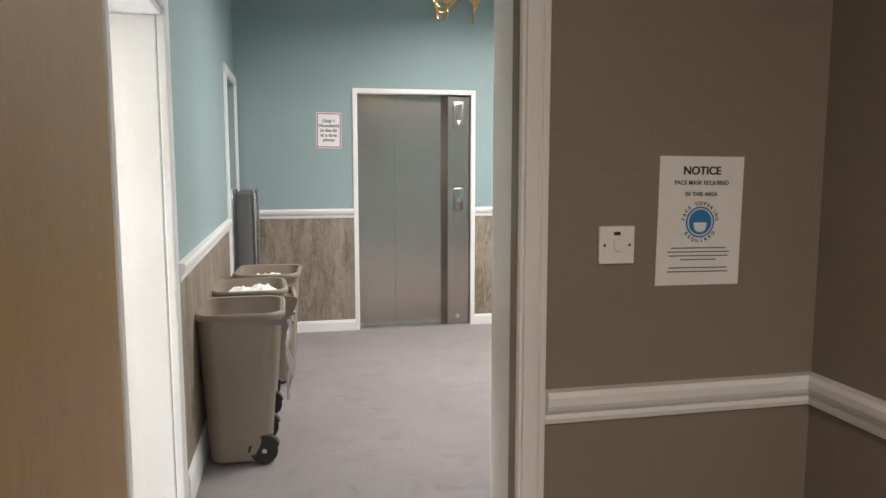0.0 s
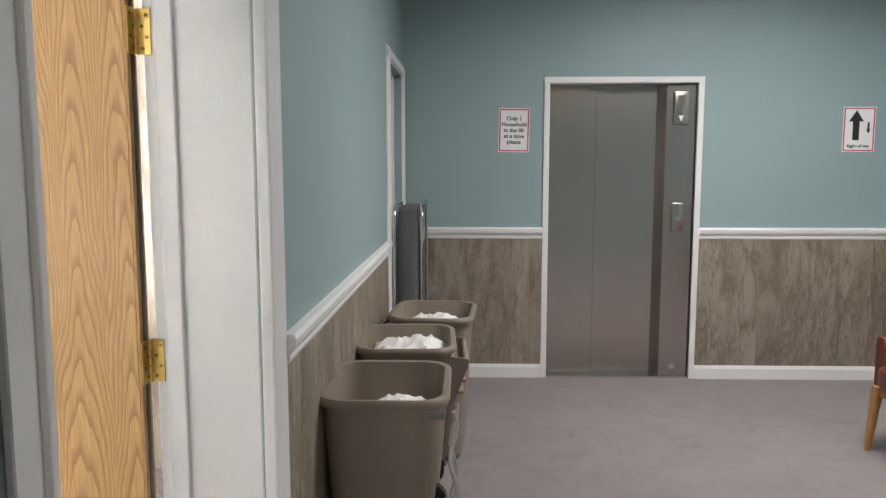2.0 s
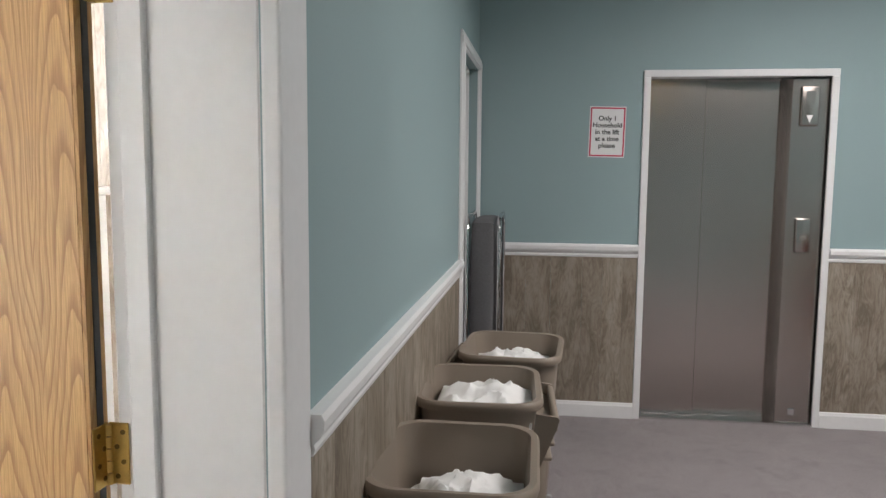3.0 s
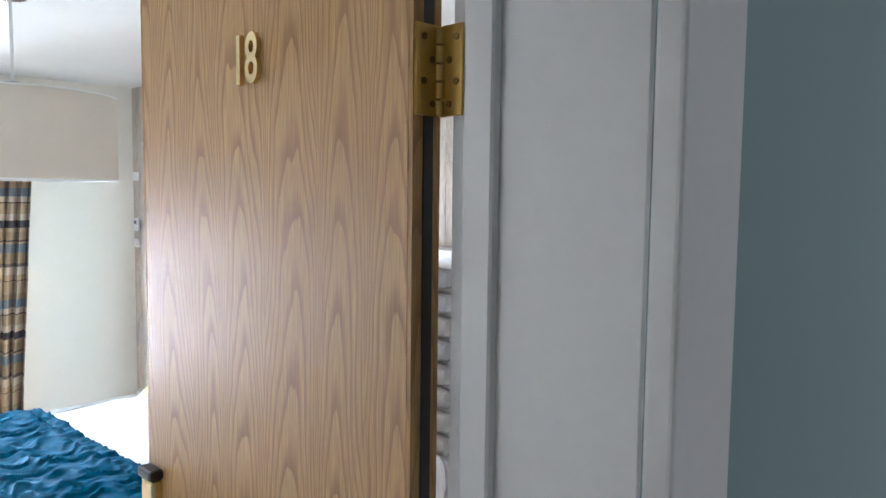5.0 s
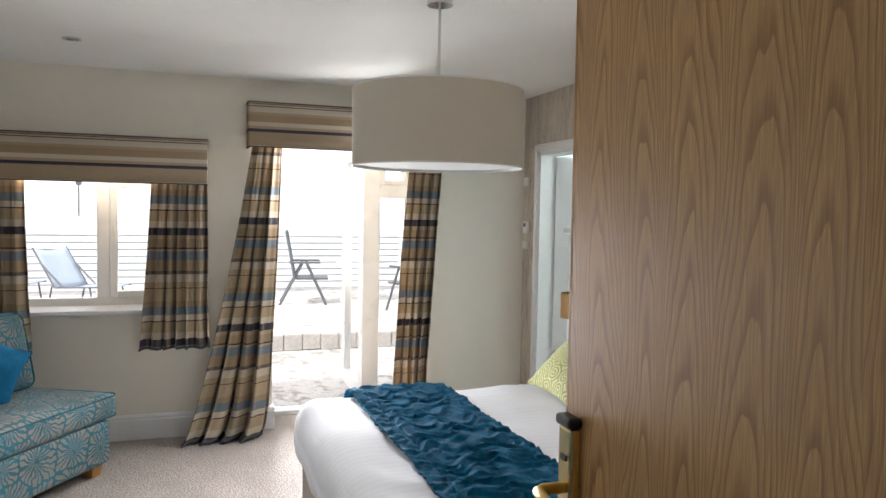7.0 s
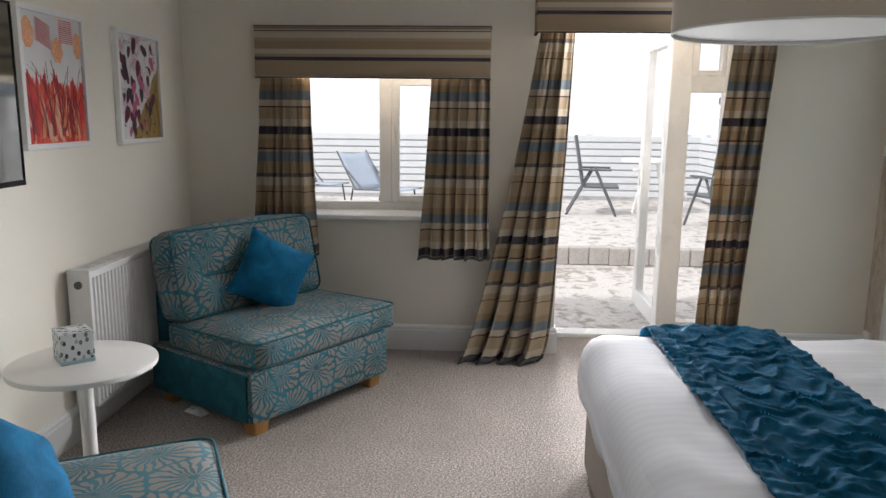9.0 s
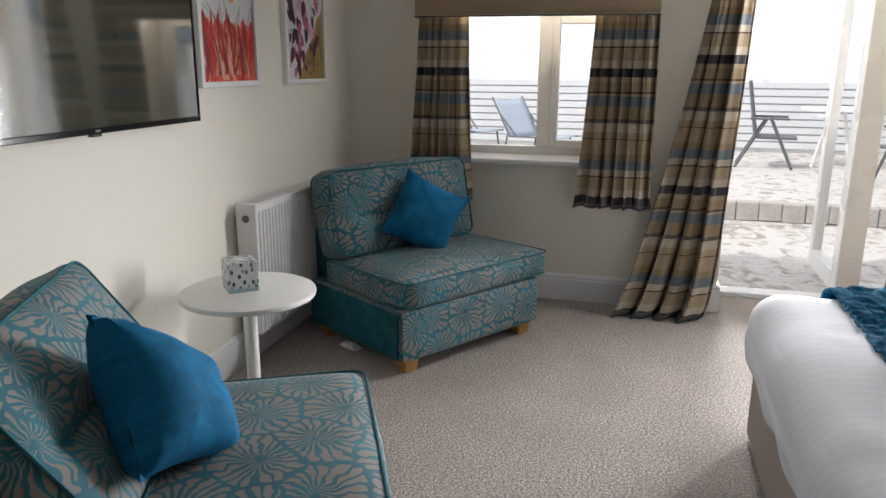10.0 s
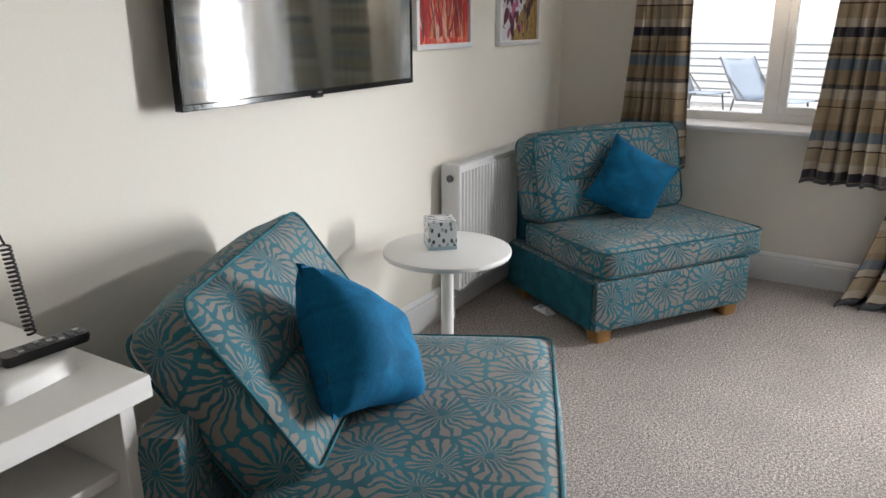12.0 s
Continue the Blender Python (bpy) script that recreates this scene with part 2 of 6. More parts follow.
def brushed(name, colour, rough):
    s = Nodes(name)
    co = s.coord()
    line = s.noise(s.scaled(co, (0.6, 0.6, 380)), 1.0, 2, 0.5)
    cloud = s.noise(s.scaled(co, (1.5, 1.5, 0.7)), 1.0, 1)
    col = s.mix(s.math("ADD", s.math("MULTIPLY", line, 0.25), s.math("MULTIPLY", cloud, 0.6)), shade(colour, 0.75), colour)
    across = s.noise(s.scaled(co, (260, 260, 0.8)), 1.0, 2, 0.5)
    dent = s.noise(s.scaled(co, (2.2, 2.2, 3.5)), 1.0, 2, 0.5)
    s.bump(s.math("ADD", s.math("MULTIPLY", across, 0.05), dent), 0.35, 0.004)
    return s.out(col, rough, 1.0)


def linen(name, colour, stripe=True):
    s = Nodes(name)
    uv = s.n("TexCoord").outputs["UV"]
    sep = s.n("SeparateXYZ")
    s.link(uv, sep.inputs[0])
    st = s.math("GREATER_THAN", s.math("FRACT", s.math("MULTIPLY", sep.outputs[0], 24.0)), 0.5)
    weave = s.noise(s.scaled(uv, (900, 900, 1)), 1.0, 2)
    soft = s.noise(uv, 4.0, 4)
    col = s.mix(soft, shade(colour, 0.93), shade(colour, 1.04))
    if stripe:
        col = s.mix(s.math("MULTIPLY", st, 0.24), col, (colour[0] * 0.82, colour[1] * 0.84, colour[2] * 0.88))
    s.bump(weave, 0.15, 0.0005)
    return s.out(col, 0.88, Sheen_Weight=0.1)


def glass_mat():
    s = Nodes("window_glass")
    return s.out((1, 1, 1), 0.0, 0.0, Transmission_Weight=1.0, IOR=1.05)


TEAL_WALL = plain("teal_wall_paint", (0.27, 0.366, 0.378), 0.62, grain=160, vary=0.03, relief=0.1, depth=0.001)
TAUPE_WALL = plain("taupe_wall_paint", (0.24, 0.2, 0.16), 0.6, grain=160, vary=0.04, relief=0.1, depth=0.001)
CREAM_WALL = plain("cream_wall_paint", (0.82, 0.78, 0.70), 0.7, grain=160, vary=0.03, relief=0.1, depth=0.001)
CEILING = plain("ceiling_paint", (0.84, 0.83, 0.80), 0.8, grain=90, vary=0.03)
TRIM = plain("white_gloss_paint", (0.79, 0.79, 0.795), 0.35, grain=40, vary=0.03, relief=0.06)
WHITE_PLASTIC = plain("white_plastic", (0.82, 0.81, 0.79), 0.35, grain=90, vary=0.02, relief=0.03)
UPVC = plain("white_window_plastic", (0.84, 0.85, 0.85), 0.28, grain=30, vary=0.02, relief=0.02)
LOBBY_CARPET = carpet("lobby_carpet", (0.35, 0.312, 0.32), 330, 1.3, 0.55)
ROOM_CARPET = carpet("room_carpet", (0.40, 0.345, 0.312), 150, 2.0, 0.12)
OAK = oak("oak_veneer", (0.68, 0.415, 0.165), (0.31, 0.145, 0.048), 0.47, 0.75)
PLAIN_OAK = oak("plain_oak_veneer", (0.40, 0.245, 0.098), (0.3, 0.165, 0.06), 0.42, 0.2)
OAK_EDGE = oak("oak_lipping", (0.58, 0.33, 0.11), (0.34, 0.16, 0.045), 0.45)
BARN = barnwood("grey_oak_panelling", [(0.165, 0.132, 0.1), (0.235, 0.195, 0.15), (0.295, 0.25, 0.2), (0.36, 0.315, 0.26)], 0.4)
LIMED = barnwood("limed_boarding", [(0.36, 0.3, 0.235), (0.46, 0.395, 0.325), (0.53, 0.47, 0.40), (0.6, 0.54, 0.47)], 0.25)
STEEL = brushed("brushed_steel", (0.56, 0.51, 0.475), 0.24)
CHROME = plain("chrome", (0.75, 0.75, 0.76), 0.12, 1.0, vary=0.02, relief=0.0)
BRASS = plain("brass", (0.62, 0.42, 0.13), 0.3, 1.0, grain=120, vary=0.12, relief=0.05)
BRASS_PALE = plain("pale_brass", (0.75, 0.6, 0.32), 0.25, 1.0, grain=120, vary=0.06, relief=0.03)
BRASS_DARK = plain("dark_brass", (0.22, 0.15, 0.05), 0.4, 1.0, grain=120, vary=0.2)
BIN = plain("taupe_bin_plastic", (0.245, 0.2, 0.16), 0.5, grain=300, vary=0.05, relief=0.2, depth=0.0006)
RUBBER = plain("black_rubber", (0.015, 0.015, 0.015), 0.7, vary=0.2)
BLACK = plain("black_plastic", (0.012, 0.012, 0.013), 0.3, vary=0.15, relief=0.03)
GREY_CLOTH = plain("dark_grey_cloth", (0.075, 0.08, 0.085), 0.85, grain=300, vary=0.2, relief=0.4)
LINEN_PILE = linen("white_towels", (0.8, 0.8, 0.79), False)
SHEET = linen("white_striped_bedlinen", (0.73, 0.74, 0.78))
PILLOWCASE = linen("white_pillowcase", (0.82, 0.82, 0.82))
RUNNER = velvet("teal_crushed_velvet", (0.001, 0.09, 0.18), 26, 0.92)
CUSHION = velvet("teal_cushion_velvet", (0.005, 0.125, 0.265), 9)
FLORAL = floral("teal_floral_velvet", (0.22, 0.207, 0.192), (0.003, 0.125, 0.172))
PLAIN_TEAL = velvet("faded_teal_velvet", (0.015, 0.095, 0.125), 11)
PIPING = velvet("teal_piping", (0.035, 0.14, 0.17))
PLAID = plaid("plaid_curtain_cloth")
PELMET = striped("striped_pelmet_cloth")
DIVAN = plain("beige_divan_cloth", (0.34, 0.295, 0.26), 0.85, grain=400, vary=0.1, relief=0.3)
SHADE = plain("taupe_lampshade_cloth", (0.69, 0.625, 0.545), 0.8, grain=500, vary=0.05, relief=0.15)
SHADE_LINING = plain("white_shade_lining", (0.85, 0.85, 0.83), 0.6, vary=0.02, relief=0.02)
TAN_SHADE = plain("tan_lampshade_cloth", (0.5, 0.3, 0.12), 0.8, grain=400, vary=0.08, relief=0.2)
LEATHER = plain("terracotta_leather", (0.15, 0.036, 0.022), 0.36, grain=220, vary=0.18, relief=0.3, depth=0.001)
BEECH = oak("beech_wood", (0.55, 0.3, 0.1), (0.4, 0.19, 0.06), 0.4)
SILVER_VELVET = velvet("silver_grey_velvet", (0.32, 0.31, 0.31), 7)
SCREEN = Nodes("dark_screen_glass").out((0.05, 0.053, 0.04), 0.06, 0.0, IOR=2.7)
GLOSS_BLACK = plain("gloss_black_bezel", (0.008, 0.008, 0.009), 0.12, vary=0.1, relief=0.0, Specular_IOR_Level=0.25)
AQUA = plain("aqua_tiled_wall", (0.58, 0.68, 0.68), 0.35, grain=20, vary=0.04)
PAPER = plain("white_paper", (0.8, 0.8, 0.8), 0.7, vary=0.02, relief=0.05)
INK = plain("black_ink", (0.012, 0.012, 0.014), 0.6, vary=0.1)
PINK = plain("crimson_border_ink", (0.55, 0.02, 0.08), 0.6, vary=0.05)
BLUE_INK = plain("blue_ink", (0.02, 0.2, 0.5), 0.6, vary=0.05)


def mottled_paving():
    """Pale concrete paving, mottled with darker brown patches."""
    s = Nodes("pale_patio_paving")
    co = s.coord()
    dapple, fine, broad = s.noise(co, 7.5, 4, 0.62, 0.7), s.noise(co, 45.0, 3), s.noise(co, 1.1, 3)
    col = s.ramp(fine, [(0.3, (0.5, 0.485, 0.465)), (0.7, (0.64, 0.62, 0.6))])
    spots = s.ramp(s.math("ADD", s.math("MULTIPLY", dapple, 0.75), s.math("MULTIPLY", broad, 0.25)), [(0.5, 0.0), (0.6, 0.85)])
    col = s.mix(spots, col, (0.26, 0.235, 0.205))
    s.bump(fine, 0.4, 0.01)
    return s.out(col, 0.85)


PAVING = mottled_paving()
SETT = plain("grey_setts", (0.42, 0.4, 0.38), 0.85, grain=40, vary=0.25, relief=0.4, depth=0.006)
FENCE_PAINT = plain("white_fence_paint", (0.68, 0.705, 0.725), 0.6, grain=30, vary=0.06)
# grey that stands for the shade in the gaps between slats
FENCE_GAP_SHADE = plain("grey_fence_gap_shade", (0.46, 0.475, 0.49), 0.8, grain=30, vary=0.15)
SLATE = plain("blue_grey_slate", (0.16, 0.2, 0.25), 0.7, grain=25, vary=0.15)
RENDER = plain("white_render", (0.72, 0.72, 0.7), 0.85, grain=60, vary=0.05)
GREY_FRAME = plain("grey_chair_tube", (0.11, 0.12, 0.13), 0.45, vary=0.1)
SLING = plain("blue_grey_sling", (0.36, 0.42, 0.5), 0.8, grain=300, vary=0.1)
SEA = plain("pale_hazy_sea", (0.6, 0.63, 0.65), 0.4, grain=0.4, vary=0.1, patch=0.02)
GLASS = glass_mat()
THREAD = plain("silver_tape", (0.5, 0.5, 0.52), 0.3, 0.6, grain=90, vary=0.3)


# ---- helpers of the builder ----
def box(bm, x0, x1, y0, y1, z0, z1, bevel=0.0, seg=2):
    m = Matrix.Translation(((x0 + x1) / 2, (y0 + y1) / 2, (z0 + z1) / 2)) @ Matrix.Diagonal((abs(x1 - x0), abs(y1 - y0), abs(z1 - z0), 1))
    vs = bmesh.ops.create_cube(bm, size=1, matrix=m)["verts"]
    if bevel:
        es = list({e for v in vs for e in v.link_edges})
        bmesh.ops.bevel(bm, geom=es, offset=bevel, segments=seg, profile=0.5, affect="EDGES")
    return bm


def cyl(bm, p0, p1, r0, r1=None, seg=20, caps=True):
    a, b = Vector(p0), Vector(p1)
    q = (b - a).to_track_quat("Z", "Y").to_matrix().to_4x4()
    m = Matrix.Translation((a + b) / 2) @ q
    bmesh.ops.create_cone(bm, cap_ends=caps, segments=seg, radius1=r0, radius2=r0 if r1 is None else r1, depth=(b - a).length, matrix=m)
    return bm


def tube(bm, pts, r, seg=8, closed=False):
    """A round tube along points."""
    pts = [Vector(p) for p in pts]
    n = len(pts)
    rings, up = [], None
    for i, p in enumerate(pts):
        a = pts[(i - 1) % n] if closed or i else p
        b = pts[(i + 1) % n] if closed or i < n - 1 else p
        t = (b - a).normalized()
        if up is None:
            up = t.orthogonal().normalized()
        up = (up - t * up.dot(t)).normalized()
        side = t.cross(up)
        rings.append([bm.verts.new(p + (up * math.cos(k * math.tau / seg) + side * math.sin(k * math.tau / seg)) * r) for k in range(seg)])
    for i in range(n if closed else n - 1):
        a, b = rings[i], rings[(i + 1) % n]
        for k in range(seg):
            bm.faces.new((a[k], a[(k + 1) % seg], b[(k + 1) % seg], b[k]))
    if not closed:
        bm.faces.new(rings[0][::-1])
        bm.faces.new(rings[-1])
    return bm


def loft(bm, rings, cap_first=True, cap_last=True, closed=True):
    """Skin between rings of points."""
    vs = [[bm.verts.new(p) for p in ring] for ring in rings]
    n = len(vs[0])
    for a, b in zip(vs, vs[1:]):
        for k in range(n if closed else n - 1):
            bm.faces.new((a[k], a[(k + 1) % n], b[(k + 1) % n], b[k]))
    if cap_first:
        bm.faces.new(vs[0][::-1])
    if cap_last:
        bm.faces.new(vs[-1])
    return bm


def sheet(bm, nu, nv, f, uv_f=None, thick=0.0):
    """A grid whose points are f(u, v), u and v from 0 to 1; uv_f gives its map."""
    lay = bm.loops.layers.uv.verify()
    vs = [[bm.verts.new(f(i / nu, j / nv)) for j in range(nv + 1)] for i in range(nu + 1)]
    for i in range(nu):
        for j in range(nv):
            q = bm.faces.new((vs[i][j], vs[i + 1][j], vs[i + 1][j + 1], vs[i][j + 1]))
            for l, (a, b) in zip(q.loops, ((i, j), (i + 1, j), (i + 1, j + 1), (i, j + 1))):
                l[lay].uv = uv_f(a / nu, b / nv) if uv_f else (a / nu, b / nv)
    return bm


def soft_box(sx, sy, sz, r, cuts=5, puff=0.02, wob=0.004, seed=0.0, seg=4):
    """An upholstered block round its own middle, edges rounded by r, faces puffed out."""
    bm = bmesh.new()
    box(bm, -sx / 2, sx / 2, -sy / 2, sy / 2, -sz / 2, sz / 2)
    bmesh.ops.subdivide_edges(bm, edges=bm.edges[:], cuts=cuts * 2 + 1, use_grid_fill=True)
    for v in bm.verts:
        c = v.co
        core = Vector((max(-sx / 2 + r, min(sx / 2 - r, c.x)), max(-sy / 2 + r, min(sy / 2 - r, c.y)), max(-sz / 2 + r, min(sz / 2 - r, c.z))))
        d = c - core
        if d.length > 1e-6:
            c = core + d.normalized() * r
        px, py, pz = (1 - min(1, abs(c.x) / (sx / 2)) ** 2), (1 - min(1, abs(c.y) / (sy / 2)) ** 2), (1 - min(1, abs(c.z) / (sz / 2)) ** 2)
        c = c + Vector((math.copysign(puff * py * pz, c.x) if abs(c.x) > sx / 2 - r else 0, math.copysign(puff * px * pz, c.y) if abs(c.y) > sy / 2 - r else 0,
                        math.copysign(puff * px * py, c.z) if abs(c.z) > sz / 2 - r else 0))
        v.co = c + noise.noise_vector(c * 7 + Vector((seed, seed * 2, 0))) * wob
    return bm


def pillow_mesh(s, thick, n=22, pinch=0.1, seed=0.0, creases=0.013, droop=0.0):
    """A square cushion in the xz plane round its middle, thick along y, with drawn-out corners."""
    bm = bmesh.new()
    for side in (1, -1):
        def f(u, v):
            a, b = 2 * u - 1, 2 * v - 1
            edge = 1 - pinch * ((1 - b * b) * a * a) , 1 - pinch * ((1 - a * a) * b * b)
            h = ((1 - abs(a) ** 2.6) * (1 - abs(b) ** 2.6)) ** 0.5
            x, z = a * s / 2 * edge[0], b * s / 2 * edge[1]
            w = noise.noise(Vector((x * 9 + seed, z * 9, side * 3))) * creases * h
            ruck = 0.6 * creases * math.sin(22 * (a + b * 0.4) + seed) * max(0, abs(a) * abs(b) - 0.25)
            z -= droop * (u * v) ** 1.6
            x -= droop * 0.45 * (u * v) ** 1.6
            return Vector((x, side * (h * thick / 2 + w + ruck), z))
        sheet(bm, n, n, f, lambda u, v: (u * s, v * s))
    bmesh.ops.remove_doubles(bm, verts=bm.verts[:], dist=1e-4)
    bmesh.ops.recalc_face_normals(bm, faces=bm.faces[:])
    return bm


def map_box(bm):
    """A map in metres, by the main direction of each face."""
    lay = bm.loops.layers.uv.verify()
    bm.normal_update()
    for q in bm.faces:
        n = q.normal
        ax = max(range(3), key=lambda i: abs(n[i]))
        for l in q.loops:
            c = l.vert.co
            l[lay].uv = ((c.y, c.z), (c.x, c.z), (c.x, c.y))[ax]


def part(name, bm, material, parent=None, label="", smooth=False, m=None, keep_map=False):
    """Links a bmesh as one mesh object under a thing or a part."""
    if not keep_map:
        map_box(bm)
    me = bpy.data.meshes.new(name)
    if smooth:
        for q in bm.faces:
            q.smooth = True
    bm.to_mesh(me)
    bm.free()
    if smooth:
        me.set_sharp_from_angle(angle=radians(48))
    me.materials.append(material)
    ob = new(name, me)
    if m is not None:
        ob.matrix_basis = m
    if parent:
        ob.parent = parent
    return tagged(ob, label)


def thing(name, m, label, category, group=""):
    ob = new(name)
    ob.matrix_basis = m
    ob.empty_display_size = 0.1
    return tagged(ob, label, category, group)


def structure(name, bm, material, label="", smooth=False):
    ob = part(name, bm, material, None, label, smooth)
    return tagged(ob, kind="structure")


def B(*a, **k):
    """One box as a new bmesh."""
    return box(bmesh.new(), *a, **k)


def words(body, size, material, parent, m, name="lettering", extrude=0.0004, align="CENTER"):
    """Writing as a mesh, upright in its own xy plane."""
    cu = bpy.data.curves.new(name, "FONT")
    cu.offset = size * 0.016
    cu.body, cu.size, cu.extrude, cu.align_x, cu.align_y = body, size, extrude, align, "CENTER"
    tmp = new(name, cu)
    me = bpy.data.meshes.new_from_object(tmp.evaluated_get(bpy.context.evaluated_depsgraph_get()))
    bpy.data.objects.remove(tmp)
    bpy.data.curves.remove(cu)
    me.materials.clear()
    me.materials.append(material)
    ob = new(name, me)
    ob.parent, ob.matrix_basis = parent, m
    return ob


def bold(body, size, material, parent, m):
    """Heavy writing: two strokes side by side."""
    for k in (-1, 1):
        words(body, size, material, parent, m @ Matrix.Translation((k * size * 0.014, 0, k * 0.00005)))


def run_moulding(name, pts, profile, material, parent=None):
    """A moulding swept along a level polyline; profile of (out, z), out to the right of the way walked."""
    bm = bmesh.new()
    pts = [Vector(p) for p in pts]
    rings = []
    for i, p in enumerate(pts):
        d0 = (pts[i] - pts[i - 1]).normalized() if i else None
        d1 = (pts[i + 1] - pts[i]).normalized() if i < len(pts) - 1 else None
        d0, d1 = d0 or d1, d1 or d0
        n0, n1 = Vector((d0.y, -d0.x, 0)), Vector((d1.y, -d1.x, 0))
        n = (n0 + n1).normalized()
        n = n / max(0.3, n.dot(n0))
        rings.append([p + n * o + Vector((0, 0, z)) for o, z in profile])
    loft(bm, rings)
    bmesh.ops.recalc_face_normals(bm, faces=bm.faces[:])
    ob = part(name, bm, material, parent)
    return ob if parent else tagged(ob, kind="structure")


DADO = [(0, 0), (0.012, 0), (0.016, 0.012), (0.014, 0.022), (0.026, 0.034), (0.032, 0.046), (0.034, 0.066), (0.028, 0.078), (0, 0.078)]
SKIRT = [(0, 0), (0.018, 0), (0.018, 0.075), (0.014, 0.083), (0.012, 0.093), (0.006, 0.098), (0, 0.098)]
SKIRT_TALL = [(0, 0), (0.02, 0), (0.02, 0.125), (0.016, 0.135), (0.017, 0.145), (0.008, 0.16), (0, 0.16)]


def architrave(name, axis, plane, out, a0, a1, top, width=0.07, parent=None, legs="both", depth=0.022):
    """A moulded door surround on a wall. axis: the level axis along the wall; plane: the wall's face; out: +1 or -1."""
    objs = []
    steps = [(0, 0, width, depth * 0.6), (width * 0.12, 0, width * 0.6, depth), (width * 0.72, 0, width * 0.86, depth * 0.82)]

    def put(bm, a, b, z0, z1, d):
        lo, hi = min(plane, plane + out * d), max(plane, plane + out * d)
        if axis == "y":
            box(bm, lo, hi, a, b, z0, z1, 0.002, 1)
        else:
            box(bm, a, b, lo, hi, z0, z1, 0.002, 1)
    for side in ("low", "high"):
        if legs not in ("both", side):
            continue
        bm = bmesh.new()
        for s0, _, s1, d in steps:
            if side == "low":
                put(bm, a0 - s1, a0 - s0, 0, top + s0, d)
            else:
                put(bm, a1 + s0, a1 + s1, 0, top + s0, d)
        objs.append(part(name, bm, TRIM, parent))
    bm = bmesh.new()
    for s0, _, s1, d in steps:
        put(bm, a0 - width, a1 + width, top + s0, top + s1, d)
    objs.append(part(name, bm, TRIM, parent))
    for o in objs:
        if not parent:
            tagged(o, kind="structure")
    return objs


# ---- large structure ----
def wall_x(name, x0, x1, y0, y1, z1, holes, material, label=""):
    """A wall along y with openings (ya, yb, za, zb)."""
    bm = bmesh.new()
    y = y0
    for ya, yb, za, zb in sorted(holes):
        box(bm, x0, x1, y, ya, 0, z1)
        if za > 0:
            box(bm, x0, x1, ya, yb, 0, za)
        if zb < z1:
            box(bm, x0, x1, ya, yb, zb, z1)
        y = yb
    box(bm, x0, x1, y, y1, 0, z1)
    return structure(name, bm, material, label)


def wall_y(name, y0, y1, x0, x1, z1, holes, material, label=""):
    """A wall along x with openings (xa, xb, za, zb)."""
    bm = bmesh.new()
    x = x0
    for xa, xb, za, zb in sorted(holes):
        box(bm, x, xa, y0, y1, 0, z1)
        if za > 0:
            box(bm, xa, xb, y0, y1, 0, za)
        if zb < z1:
            box(bm, xa, xb, y0, y1, zb, z1)
        x = xb
    box(bm, x, x1, y0, y1, 0, z1)
    return structure(name, bm, material, label)


LW, RW, LIFT_Y, LOBBY_H = -0.215, 3.16, 7.18, 3.1     # lobby faces
EAST, WEST, SOUTH, NORTH, ROOM_H = -0.48, -5.12, 1.42, 5.53, 2.36  # room faces

# floors
structure("floor_lobby", B(-0.30, 3.3, -1.5, 7.5, -0.1, 0), LOBBY_CARPET, "worn grey cut-pile carpet of the lobby")
structure("floor_room", B(-5.44, -0.30, 1.3, 7.6, -0.1, 0), ROOM_CARPET, "beige flecked loop carpet of the bedroom")

# the corridor, taupe
structure("wall_corridor_west", B(-0.5, -0.34, -1.5, 2.36, 0, 2.5), TAUPE_WALL)
structure("wall_corridor_east", B(1.48, 1.62, -1.5, 2.36, 0, 2.5), TAUPE_WALL)
structure("wall_corridor_south", B(-0.5, 1.62, -1.62, -1.5, 0, 2.5), TAUPE_WALL)
structure("ceiling_corridor", B(-0.5, 1.62, -1.62, 2.36, 2.5, 2.6), CEILING)
wall_y("wall_arch", 2.36, 2.40, -0.5, 1.62, 2.5, [(-0.19, 0.75, 0, 2.06)], TAUPE_WALL)
wall_y("wall_lobby_south", 2.40, 2.56, -0.3, 3.3, LOBBY_H, [(-0.165, 0.75, 0, 2.06)], TEAL_WALL)
run_moulding("trim_dado_corridor", [(0.787, 2.36, 0.868), (1.48, 2.36, 0.868), (1.48, -1.5, 0.868)], DADO, TRIM)
run_moulding("baseboard_corridor", [(0.787, 2.36, 0), (1.48, 2.36, 0), (1.48, -1.5, 0)], SKIRT_TALL, TRIM)
bm = bmesh.new()   # lining of the archway, with its door stops
box(bm, 0.722, 0.749, 2.352, 2.568, 0, 2.06, 0.003, 1)
box(bm, -0.164, -0.136, 2.535, 2.568, 0, 2.06, 0.003, 1)
box(bm, -0.136, 0.722, 2.352, 2.568, 2.03, 2.06, 0.003, 1)
structure("trim_arch_lining", bm, TRIM)
# thin taupe strip: the rebate's shade put into colour
structure("trim_arch_seal", B(0.7195, 0.7225, 2.362, 2.405, 0, 2.03), TAUPE_WALL)
architrave("trim_arch_casing", "x", 2.36, -1, -0.13, 0.723, 2.06, 0.064, legs="high")
architrave("trim_arch_casing_lobby", "x", 2.56, 1, -0.13, 0.735, 2.06, 0.06, legs="high")

